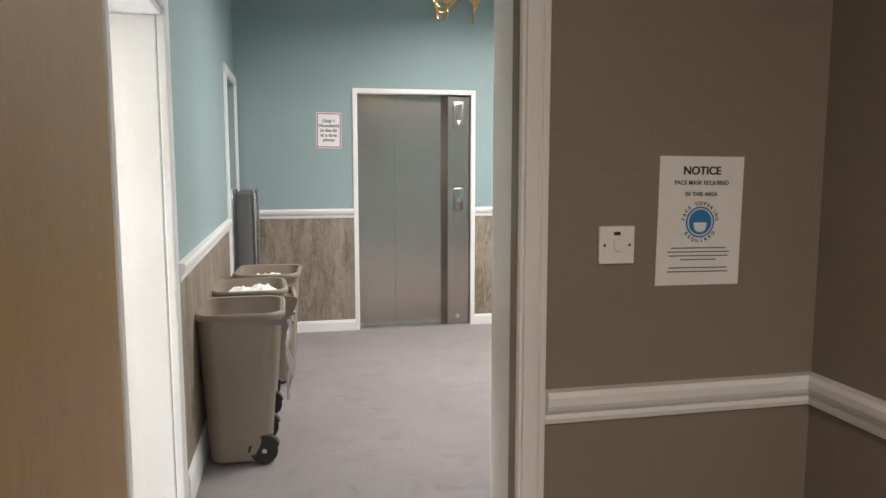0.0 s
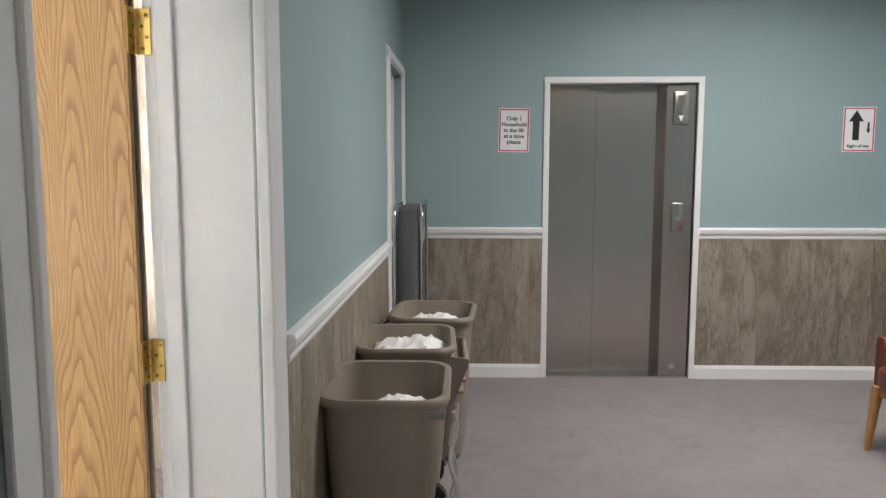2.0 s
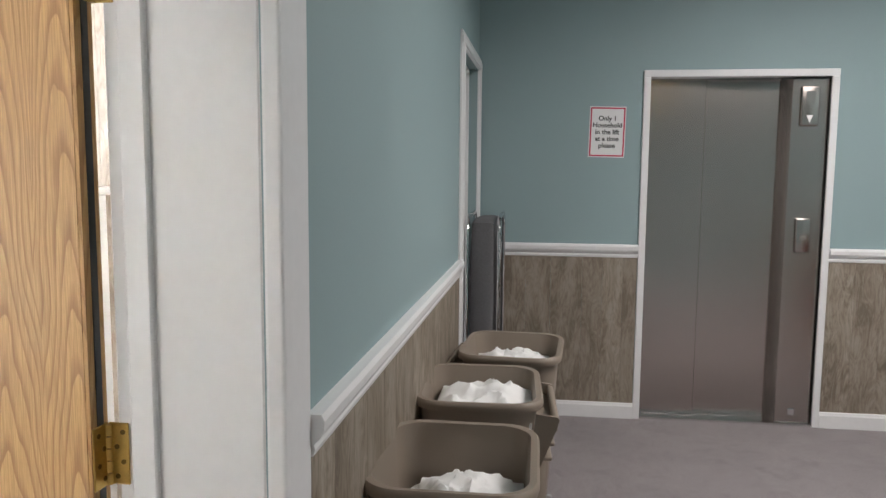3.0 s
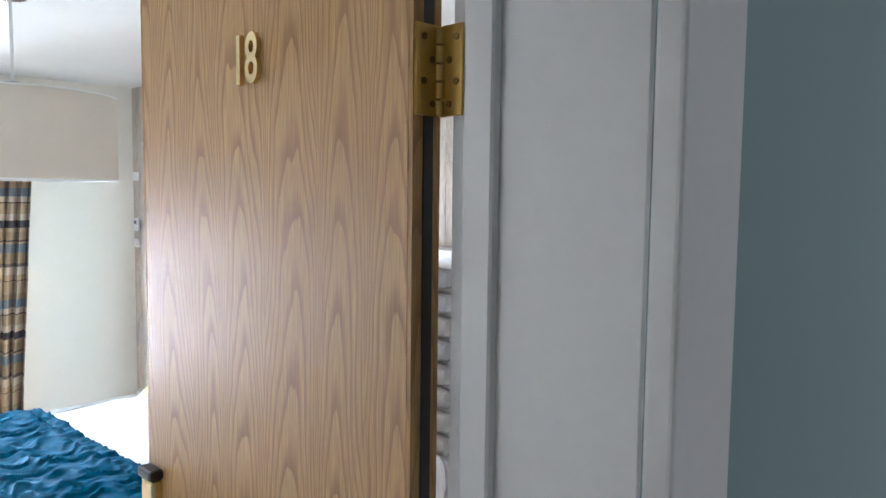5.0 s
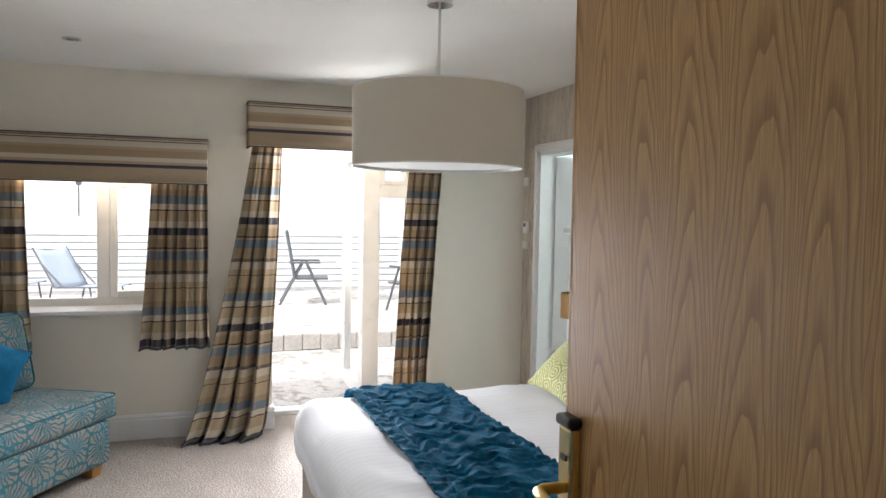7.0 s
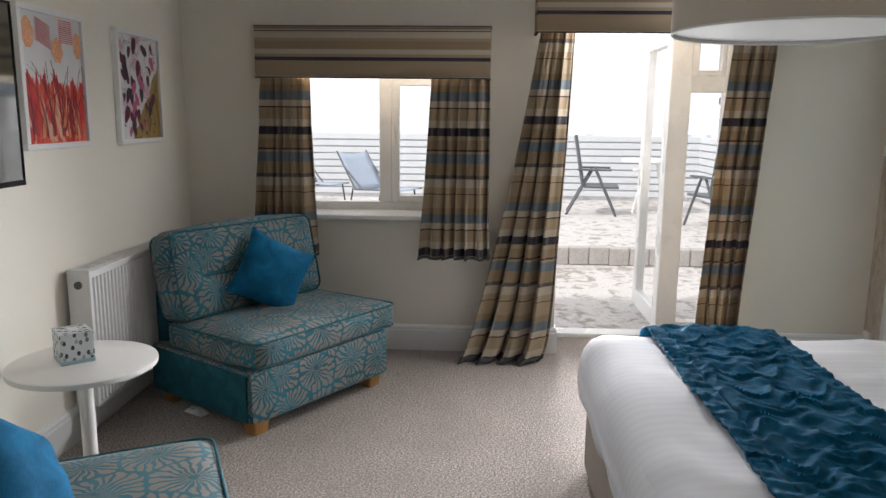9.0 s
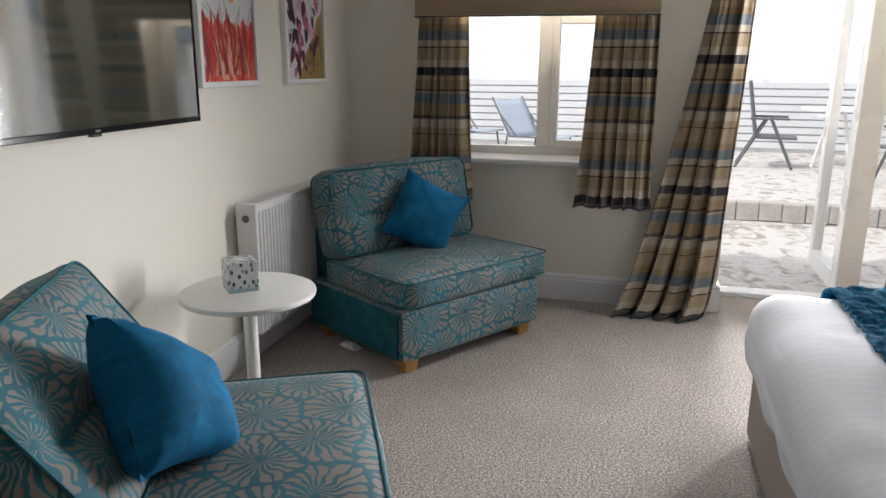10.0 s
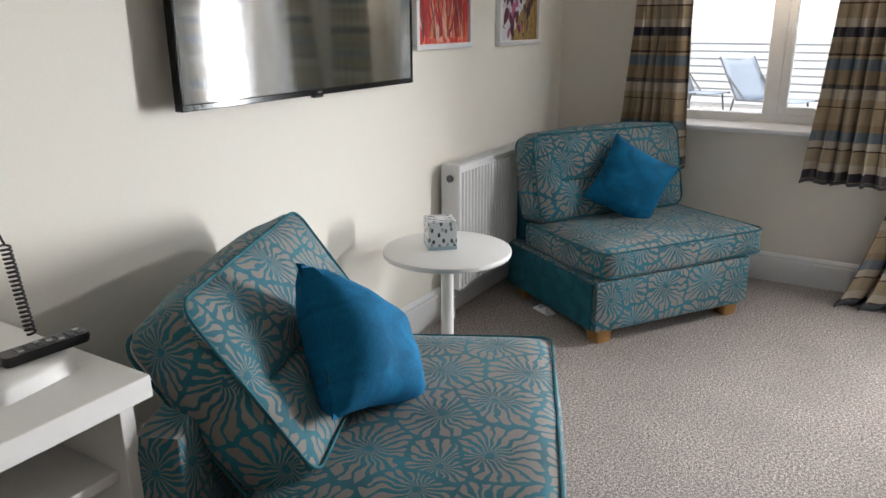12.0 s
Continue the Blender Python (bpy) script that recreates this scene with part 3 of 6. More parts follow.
# the lobby
wall_x("wall_lobby_west", EAST, LW, 2.40, 7.4, LOBBY_H, [(2.86, 3.803, 0, 2.03), (6.28, 7.09, 0, 2.08)], TEAL_WALL, "teal painted wall between lobby and bedroom")
wall_y("wall_lobby_north", LIFT_Y, 7.40, LW, 3.3, LOBBY_H, [(0.83, 1.83, 0, 2.045)], TEAL_WALL)
wall_x("wall_lobby_east", RW, 3.3, 2.40, 7.18, LOBBY_H, [(5.95, 6.75, 0, 2.02)], TEAL_WALL)
structure("ceiling_lobby", B(-0.5, 3.3, 2.36, 7.4, LOBBY_H, 3.2), CEILING)
DZ = 0.985


def west(y):
    """The lobby's west face, which runs slightly askew."""
    return LW + max(0.0, y - 3.85) * 0.0145


SKEW = Matrix.Translation((LW, 3.85, 0)) @ pose(0, 0, 0, 0, 0, -math.degrees(math.atan(0.0145))) @ Matrix.Translation((-LW, -3.85, 0))
bm = bmesh.new()
for y0, y1, z0, z1 in ((3.868, 6.28, 0, LOBBY_H), (7.09, LIFT_Y - 0.001, 0, LOBBY_H), (6.28, 7.09, 2.08, LOBBY_H)):
    loft(bm, [[(LW - 0.004, y0, z), (west(y0) + 0.0005, y0, z), (west(y1) + 0.0005, y1, z), (LW - 0.004, y1, z)] for z in (z0, z1)])
bmesh.ops.recalc_face_normals(bm, faces=bm.faces[:])
structure("wall_lobby_west_face", bm, TEAL_WALL)
run_moulding("trim_dado_west", [(west(3.948), 3.948, DZ - 0.014), (west(6.21), 6.21, DZ)], DADO, TRIM)
run_moulding("trim_dado_west_far", [(west(7.18) + 0.001, LIFT_Y, DZ), (0.795, LIFT_Y, DZ)], DADO, TRIM)
run_moulding("trim_dado_north", [(1.87, LIFT_Y, DZ), (RW, LIFT_Y, DZ), (RW, 6.82, DZ)], DADO, TRIM)
run_moulding("trim_dado_east", [(RW, 5.88, DZ), (RW, 2.56, DZ), (0.8, 2.56, DZ)], DADO, TRIM)
run_moulding("baseboard_west", [(west(3.948), 3.948, 0), (west(6.21), 6.21, 0)], SKIRT_TALL, TRIM)
run_moulding("baseboard_west_far", [(west(7.18) + 0.001, LIFT_Y, 0), (0.795, LIFT_Y, 0)], SKIRT, TRIM)
run_moulding("baseboard_north", [(1.87, LIFT_Y, 0), (RW, LIFT_Y, 0), (RW, 6.82, 0)], SKIRT, TRIM)
run_moulding("baseboard_east", [(RW, 5.88, 0), (RW, 2.56, 0), (0.8, 2.56, 0)], SKIRT, TRIM)
architrave("trim_door_east", "y", RW, -1, 5.95, 6.75, 2.02, 0.075)
far_trim = tagged(new("trim_door_west_far"), kind="structure")
far_trim.matrix_basis = SKEW
architrave("casing", "y", LW, 1, 6.28, 7.09, 2.08, 0.07, far_trim)

# doorway of the bedroom: lining, stops, surrounds
bm = bmesh.new()
box(bm, EAST - 0.004, LW - 0.019, 3.80, 3.833, 0, 2.03, 0.003, 1)
box(bm, EAST - 0.004, LW + 0.004, 2.83, 2.863, 0, 2.03, 0.003, 1)
box(bm, EAST - 0.004, LW + 0.004, 2.863, 3.80, 2.0, 2.034, 0.003, 1)
box(bm, -0.455, -0.412, 3.786, 3.802, 0, 2.0, 0.003, 1)
box(bm, -0.455, -0.412, 2.861, 2.882, 0, 2.0, 0.003, 1)
box(bm, -0.455, -0.412, 2.863, 3.80, 1.98, 2.002, 0.003, 1)
structure("trim_room_door_lining", bm, TRIM)
for y0, y1 in ((2.795, 2.86), (3.803, 3.945)):
    bm = bmesh.new()
    box(bm, LW, LW + 0.011, y0, y1, 0, 2.17, 0.002, 1)
    e = 2.846 if y0 < 3 else 3.79
    box(bm, LW - 0.013, LW + 0.019, e, e + 0.027 if y0 > 3 else e + 0.02, 0, 2.048, 0.006, 3)
    structure("trim_room_door_lobby", bm, TRIM)
bm = bmesh.new()
box(bm, LW, LW + 0.011, 2.86, 3.803, 2.03, 2.17, 0.002, 1)
box(bm, LW - 0.01, LW + 0.019, 2.866, 3.797, 2.028, 2.046, 0.006, 3)
structure("trim_room_door_head", bm, TRIM)
architrave("trim_room_door_inside", "y", EAST, -1, 2.86, 3.834, 2.03, 0.05)

# the bedroom
wall_x("wall_room_west", -5.46, WEST, 1.3, 7.0, 2.46, [(2.02, 3.02, 0.83, 1.80), (3.67, 4.76, 0, 2.08)], CREAM_WALL, "cream painted outer wall with window and patio door")
structure("wall_room_south", B(WEST, EAST, 1.3, SOUTH, 0, 2.46), CREAM_WALL)
wall_y("wall_room_north", NORTH + 0.012, 5.66, WEST, EAST, 2.46, [(-4.86, -4.18, 0, 1.94)], CREAM_WALL)
structure("wall_room_east_liner", B(EAST - 0.012, EAST, 3.886, NORTH, 0, 2.36), CREAM_WALL)
structure("wall_room_east_liner_south", B(EAST - 0.012, EAST, SOUTH, 2.785, 0, 2.36), CREAM_WALL)
structure("ceiling_room", B(-5.46, -0.48, 1.3, 7.0, ROOM_H, 2.47), CEILING)
run_moulding("baseboard_room", [(EAST - 0.012, SOUTH, 0), (WEST, SOUTH, 0), (WEST, 3.67, 0), (-5.44, 3.67, 0)], SKIRT_TALL, TRIM)
run_moulding("baseboard_room_west", [(-5.44, 4.76, 0), (WEST, 4.76, 0), (WEST, NORTH, 0)], SKIRT_TALL, TRIM)
architrave("trim_bathroom_door", "x", NORTH, -1, -4.86, -4.18, 1.94, 0.06)
bm = bmesh.new()
box(bm, -4.862, -4.84, NORTH - 0.004, 5.664, 0, 1.94)
box(bm, -4.20, -4.178, NORTH - 0.004, 5.664, 0, 1.94)
box(bm, -4.84, -4.20, NORTH - 0.004, 5.664, 1.92, 1.944)
structure("trim_bathroom_lining", bm, TRIM)
# bathroom beyond
structure("wall_bathroom_north", B(-5.12, -3.7, 7.0, 7.1, 0, 2.4), AQUA)
structure("wall_bathroom_east", B(-3.8, -3.7, 5.66, 7.0, 0, 2.4), AQUA)
structure("wall_bathroom_west", B(-5.119, -5.10, 5.66, 7.0, 0, 2.36), AQUA)
structure("floor_bathroom", B(-5.1, -3.8, 5.66, 7.0, 0.0, 0.006), WHITE_PLASTIC)
bm = bmesh.new()
for k in range(9):
    box(bm, -3.812, -3.799, 5.7 + k * 0.14, 5.836 + k * 0.14, 0.98, 1.06, 0.002, 1)
    box(bm, -5.02 + k * 0.14, -4.884 + k * 0.14, 6.988, 7.001, 0.98, 1.06, 0.002, 1)
structure("trim_bathroom_border_tiles", bm, SLATE)

# window
w = tagged(new("window_1"), "white plastic two-light casement window", "window", kind="structure")
bm = bmesh.new()
for a in ((-5.39, -5.32, 2.02, 2.09, 0.83, 1.80), (-5.39, -5.32, 2.95, 3.02, 0.83, 1.80), (-5.39, -5.32, 2.09, 2.95, 0.83, 0.90),
          (-5.39, -5.32, 2.09, 2.95, 1.73, 1.80), (-5.39, -5.32, 2.565, 2.645, 0.90, 1.73)):
    box(bm, *a, 0.006, 2)
part("window_frame", bm, UPVC, w)
bm = bmesh.new()
for a in ((-5.37, -5.305, 2.645, 2.69, 0.90, 1.73), (-5.37, -5.305, 2.905, 2.95, 0.90, 1.73), (-5.37, -5.305, 2.69, 2.905, 0.90, 0.945), (-5.37, -5.305, 2.69, 2.905, 1.62, 1.73)):
    box(bm, *a, 0.006, 2)
part("casement", bm, UPVC, w)
for a in ((-5.358, -5.352, 2.085, 2.57, 0.895, 1.735), (-5.345, -5.339, 2.685, 2.91, 0.94, 1.63)):
    part("pane", B(*a), GLASS, w).visible_shadow = False
bm = bmesh.new()
box(bm, -5.305, -5.29, 2.652, 2.676, 1.26, 1.33, 0.004, 2)
cyl(bm, (-5.285, 2.664, 1.30), (-5.285, 2.664, 1.37), 0.008, 0.006, 10)
part("window_handle", bm, WHITE_PLASTIC, w)
part("window_sill", B(-5.32, -5.03, 2.0, 3.04, 0.825, 0.852, 0.008, 3), TRIM, w)

# patio door: fixed frame, side light with a small top light, leaf open outwards
d = tagged(new("door_patio"), "white plastic patio door, its glazed leaf wide open", "door", kind="structure")
bm = bmesh.new()
for a in ((-5.55, -5.46, 3.64, 3.70, 0, 2.08), (-5.55, -5.46, 4.37, 4.50, 0.03, 2.02), (-5.55, -5.46, 4.71, 4.79, 0.03, 2.08), (-5.55, -5.46, 3.70, 4.71, 2.02, 2.08),
          (-5.55, -5.46, 4.50, 4.71, 0.03, 0.12), (-5.55, -5.46, 4.50, 4.71, 1.60, 1.70)):
    box(bm, *a, 0.006, 2)
part("door_frame", bm, UPVC, d)
part("threshold", B(-5.58, -5.44, 3.66, 4.78, 0, 0.03, 0.006, 2), UPVC, d)
bm = bmesh.new()
for a in ((-5.545, -5.475, 4.50, 4.545, 1.70, 2.02), (-5.545, -5.475, 4.68, 4.71, 1.70, 2.02), (-5.545, -5.475, 4.545, 4.68, 1.70, 1.735), (-5.545, -5.475, 4.545, 4.68, 1.97, 2.02)):
    box(bm, *a, 0.005, 2)
part("top_light_frame", bm, UPVC, d)
part("pane", B(-5.512, -5.506, 4.54, 4.69, 1.73, 1.98), GLASS, d).visible_shadow = False
part("pane", B(-5.512, -5.506, 4.495, 4.715, 0.115, 1.61), GLASS, d).visible_shadow = False
part("top_light_catch", B(-5.475, -5.46, 4.59, 4.65, 1.705, 1.72, 0.003, 2), WHITE_PLASTIC, d)
leaf = part("door_leaf", (lambda bm: [box(bm, *a, 0.008, 2) for a in ((-6.30, -6.20, 4.385, 4.45, 0.04, 2.01), (-5.66, -5.56, 4.385, 4.45, 0.04, 2.01),
            (-6.20, -5.66, 4.385, 4.45, 0.04, 0.16), (-6.20, -5.66, 4.385, 4.45, 1.90, 2.01))] and bm)(bmesh.new()), UPVC, d)
part("pane", B(-6.21, -5.65, 4.415, 4.421, 0.15, 1.91), GLASS, leaf).visible_shadow = False
part("seal", B(-5.562, -5.552, 4.382, 4.386, 0.04, 2.01), BLACK, leaf)
bm = bmesh.new()
box(bm, -6.275, -6.235, 4.375, 4.386, 0.93, 1.15, 0.004, 2)
tube(bm, [(-6.255, 4.375, 1.06), (-6.255, 4.335, 1.06), (-6.14, 4.33, 1.06)], 0.009, 8)
part("door_handle", bm, WHITE_PLASTIC, leaf)

# outdoors
structure("ground", B(-60, -5.46, -120, 120, -0.12, -0.02), PAVING, "pale patio paving outside")


# ---- the corridor ----
def oak_leaf(x0, x1, y0, y1, z0, z1, thing_ob, name="leaf"):
    return part(name, B(x0, x1, y0, y1, z0, z1, 0.002, 1), OAK, thing_ob)


t = thing("corridor_door", pose(-0.154, 2.53, 0), "oak veneered corridor door standing open against the wall", "door")
part("leaf", B(-0.03, 0.014, -0.80, 0.0, 0.008, 2.02, 0.002, 1), PLAIN_OAK, t)
part("lipping", B(-0.031, 0.015, -0.806, -0.80, 0.008, 2.02), OAK_EDGE, t)


def switch_plate(name, m, label, rockers=1):
    t = thing(name, m, label, "light switch")
    part("plate", B(-0.043, 0.043, -0.009, 0, -0.043, 0.043, 0.003, 2), WHITE_PLASTIC, t)
    for k in range(rockers):
        x = (k - (rockers - 1) / 2) * 0.022
        part("rocker", (lambda bm: [box(bm, x - 0.008, x + 0.008, -0.015, -0.008, -0.014, 0.014, 0.002, 1)] and bm)(bmesh.new()), WHITE_PLASTIC, t)
    for s in (-1, 1):
        bm = bmesh.new()
        cyl(bm, (s * 0.03, -0.0105, 0), (s * 0.03, -0.008, 0), 0.0035, seg=10)
        part("screw", bm, CHROME, t)
    return t


sw = switch_plate("light_switch", pose(0.952, 2.36, 1.272), "white plastic key switch on the taupe wall")
part("key_mark", B(-0.008, 0.008, -0.0095, -0.0085, 0.022, 0.03), INK, sw)
switch_plate("light_switch", pose(LW, 2.70, 1.31, 0, 0, 90), "white plastic light switch on the teal wall")


def paper(name, m, w, h, label, border=None):
    t = thing(name, m, label, "sign")
    part("sheet", B(-w / 2, w / 2, -0.0015, 0, -h / 2, h / 2), PAPER, t)
    if border:
        bm = bmesh.new()
        a, b, e = w / 2 - 0.005, h / 2 - 0.006, 0.008
        for q in ((-a, a, b - e, b), (-a, a, -b, -b + e), (-a, -a + e, -b, b), (a - e, a, -b, b)):
            box(bm, q[0], q[1], -0.0022, -0.001, q[2], q[3])
        part("border", bm, border, t)
    return t


UP = pose(0, 0, 0, 90, 0, 0)
n = paper("notice", pose(1.16, 2.36, 1.322, 0, 0.6, 0), 0.212, 0.297, "white paper face-covering notice with a blue round symbol")
bold("NOTICE", 0.026, INK, n, pose(0, -0.002, 0.115) @ UP)
words("FACE MASK REQUIRED", 0.0135, INK, n, pose(0, -0.002, 0.088) @ UP)
words("IN THIS AREA", 0.0135, INK, n, pose(0, -0.002, 0.062) @ UP)
bm = bmesh.new()
cyl(bm, (0, -0.0025, 0), (0, -0.001, 0), 0.036, seg=40)
part("round_symbol", bm, BLUE_INK, n, m=pose(0, 0, -0.002))
bm = bmesh.new()
tube(bm, [(0.0305 * math.cos(a), -0.0024, 0.0305 * math.sin(a)) for a in [k * math.tau / 40 for k in range(40)]], 0.0016, 6, True)
part("symbol_ring", bm, PAPER, n, m=pose(0, 0, -0.002))
bm = bmesh.new()
loft(bm, [[(x, y, z) for x, z in ((-0.017, -0.001), (0.017, -0.001), (0.014, -0.017), (0.006, -0.023), (-0.006, -0.023), (-0.014, -0.017))] for y in (-0.0032, -0.002)])
part("mask_symbol", bm, PAPER, n, m=pose(0, 0, -0.002))
for k, word in enumerate(("FACE COVERING", "REQUIRED")):
    for i, ch in enumerate(word):
        a = (90 - (i - (len(word) - 1) / 2) * 13.5) if k == 0 else (-90 + (i - (len(word) - 1) / 2) * 15)
        if ch != " ":
            words(ch, 0.011, INK, n, pose(0.043 * math.cos(radians(a)), -0.002, -0.002 + 0.043 * math.sin(radians(a)), 90, -(a - 90) if k == 0 else -(a + 90), 0))
bm = bmesh.new()
for z, wd in ((-0.062, 0.14), (-0.071, 0.158), (-0.08, 0.15), (-0.089, 0.09), (-0.108, 0.15), (-0.117, 0.155)):
    box(bm, -wd / 2, wd / 2, -0.002, -0.001, z - 0.0013, z + 0.0013)
part("small_print", bm, GREY_FRAME, n)

# ---- the lobby ----
lift = thing("lift", pose(0, LIFT_Y, 0), "brushed steel lift with closed two-panel door in a white frame", "lift")
part("door_panel", B(0.835, 1.165, 0.075, 0.10, 0.012, 2.045, 0.003, 1), STEEL, lift)
part("door_panel", B(1.15, 1.60, 0.105, 0.13, 0.012, 2.045, 0.003, 1), STEEL, lift)
col = part("column", (lambda bm: [loft(bm, [[(1.585, 0.13, z), (1.585, 0.09, z), (1.63, 0.022, z), (1.83, 0.022, z), (1.83, 0.13, z)] for z in (0.0, 2.03)])] and bm)(bmesh.new()), STEEL, lift)
part("shaft_back", B(0.83, 1.83, 0.20, 0.22, 0, 2.045), BLACK, lift)
part("sill", B(0.83, 1.83, 0.0, 0.20, -0.002, 0.012), CHROME, lift)
for a in ((0.795, 0.835, -0.014, 0.075, 0, 2.041), (1.83, 1.87, -0.014, 0.075, 0, 2.041), (0.795, 1.87, -0.014, 0.075, 2.041, 2.082)):
    part("surround", B(*a, 0.003, 1), TRIM, lift)
for z, h, w_ in ((1.875, 0.225, 0.1), (1.135, 0.2, 0.085)):
    pl = part("indicator_panel" if z > 1.5 else "call_panel", B(1.725 - w_ / 2, 1.725 + w_ / 2, 0.004, 0.022, z - h / 2, z + h / 2, 0.008, 3), STEEL, lift, smooth=True)
    bm = bmesh.new()
    if z > 1.5:
        loft(bm, [[(1.705, y, z - 0.05), (1.742, y, z - 0.05), (1.7235, y, z - 0.092)] for y in (0.0015, 0.006)])
        part("arrow_light", bm, PAPER, pl)
        part("display", B(1.70, 1.75, 0.0025, 0.006, z + 0.02, z + 0.085), STEEL, pl)
    else:
        cyl(bm, (1.725, 0.0005, z - 0.01), (1.725, 0.006, z - 0.01), 0.017, seg=24)
        part("call_button", bm, CHROME, pl, smooth=True)
part("floor_plate", B(1.70, 1.74, 0.018, 0.022, 0.06, 0.10, 0.004, 2), CHROME, lift)

s1 = paper("lift_sign", pose(0.594, LIFT_Y, 1.727, 0, 1, 0), 0.21, 0.297, "white paper sign about lift use with a red border", PINK)
for k, line in enumerate(("Only 1", "Household", "in the lift", "at a time", "please")):
    bold(line, 0.0385, INK, s1, pose(0, -0.002, 0.078 - k * 0.0395) @ UP)
s2 = paper("arrow_sign", pose(2.912, LIFT_Y, 1.73), 0.214, 0.3, "white paper right-of-way sign with two black arrows", PINK)


def arrow(p, cx, cz, w_, h, up):
    k = 1 if up else -1
    pts = [(cx - w_ * 0.22, cz - k * h / 2), (cx + w_ * 0.22, cz - k * h / 2), (cx + w_ * 0.22, cz + k * h * 0.12), (cx + w_ / 2, cz + k * h * 0.12),
           (cx, cz + k * h / 2), (cx - w_ / 2, cz + k * h * 0.12), (cx - w_ * 0.22, cz + k * h * 0.12)]
    bm = bmesh.new()
    loft(bm, [[(x, y, z) for x, z in pts] for y in (-0.0022, -0.0012)])
    bmesh.ops.recalc_face_normals(bm, faces=bm.faces[:])
    part("arrow", bm, INK, p)


arrow(s2, -0.02, 0.028, 0.1, 0.2, True)
arrow(s2, 0.062, 0.01, 0.03, 0.075, False)
bold("Right of way", 0.03, INK, s2, pose(0, -0.002, -0.112) @ UP)


def rrect(w, d, r, z, n=6, cx=0.0, cy=0.0):
    out = []
    for sx, sy, a0 in ((1, 1, 0), (-1, 1, 90), (-1, -1, 180), (1, -1, 270)):
        for k in range(n + 1):
            a = radians(a0 + 90 * k / n)
            out.append((cx + sx * (w / 2 - r) + r * math.cos(a), cy + sy * (d / 2 - r) + r * math.sin(a), z))
    return out


def crumple(w, d, h, seed, n=26):
    """A heap of folded towels."""
    bm = bmesh.new()

    def f(u, v):
        a, b = 2 * u - 1, 2 * v - 1
        k = (1 - abs(a) ** 3) * (1 - abs(b) ** 3)
        p = Vector((a * 2.2 + seed, b * 2.2, seed))
        fold = (0.5 - abs(noise.noise(p * 0.9))) * 0.9 + abs(noise.noise(p * 2.2)) * 0.35 + noise.noise(p * 6) * 0.05
        return Vector((a * w / 2, b * d / 2, h * (0.15 + k * (0.35 + fold))))
    sheet(bm, n, n, f, lambda u, v: (u * w, v * d))
    return bm


BIN_TAPE = plain("grey_tape", (0.2, 0.19, 0.19), 0.4, vary=0.25)


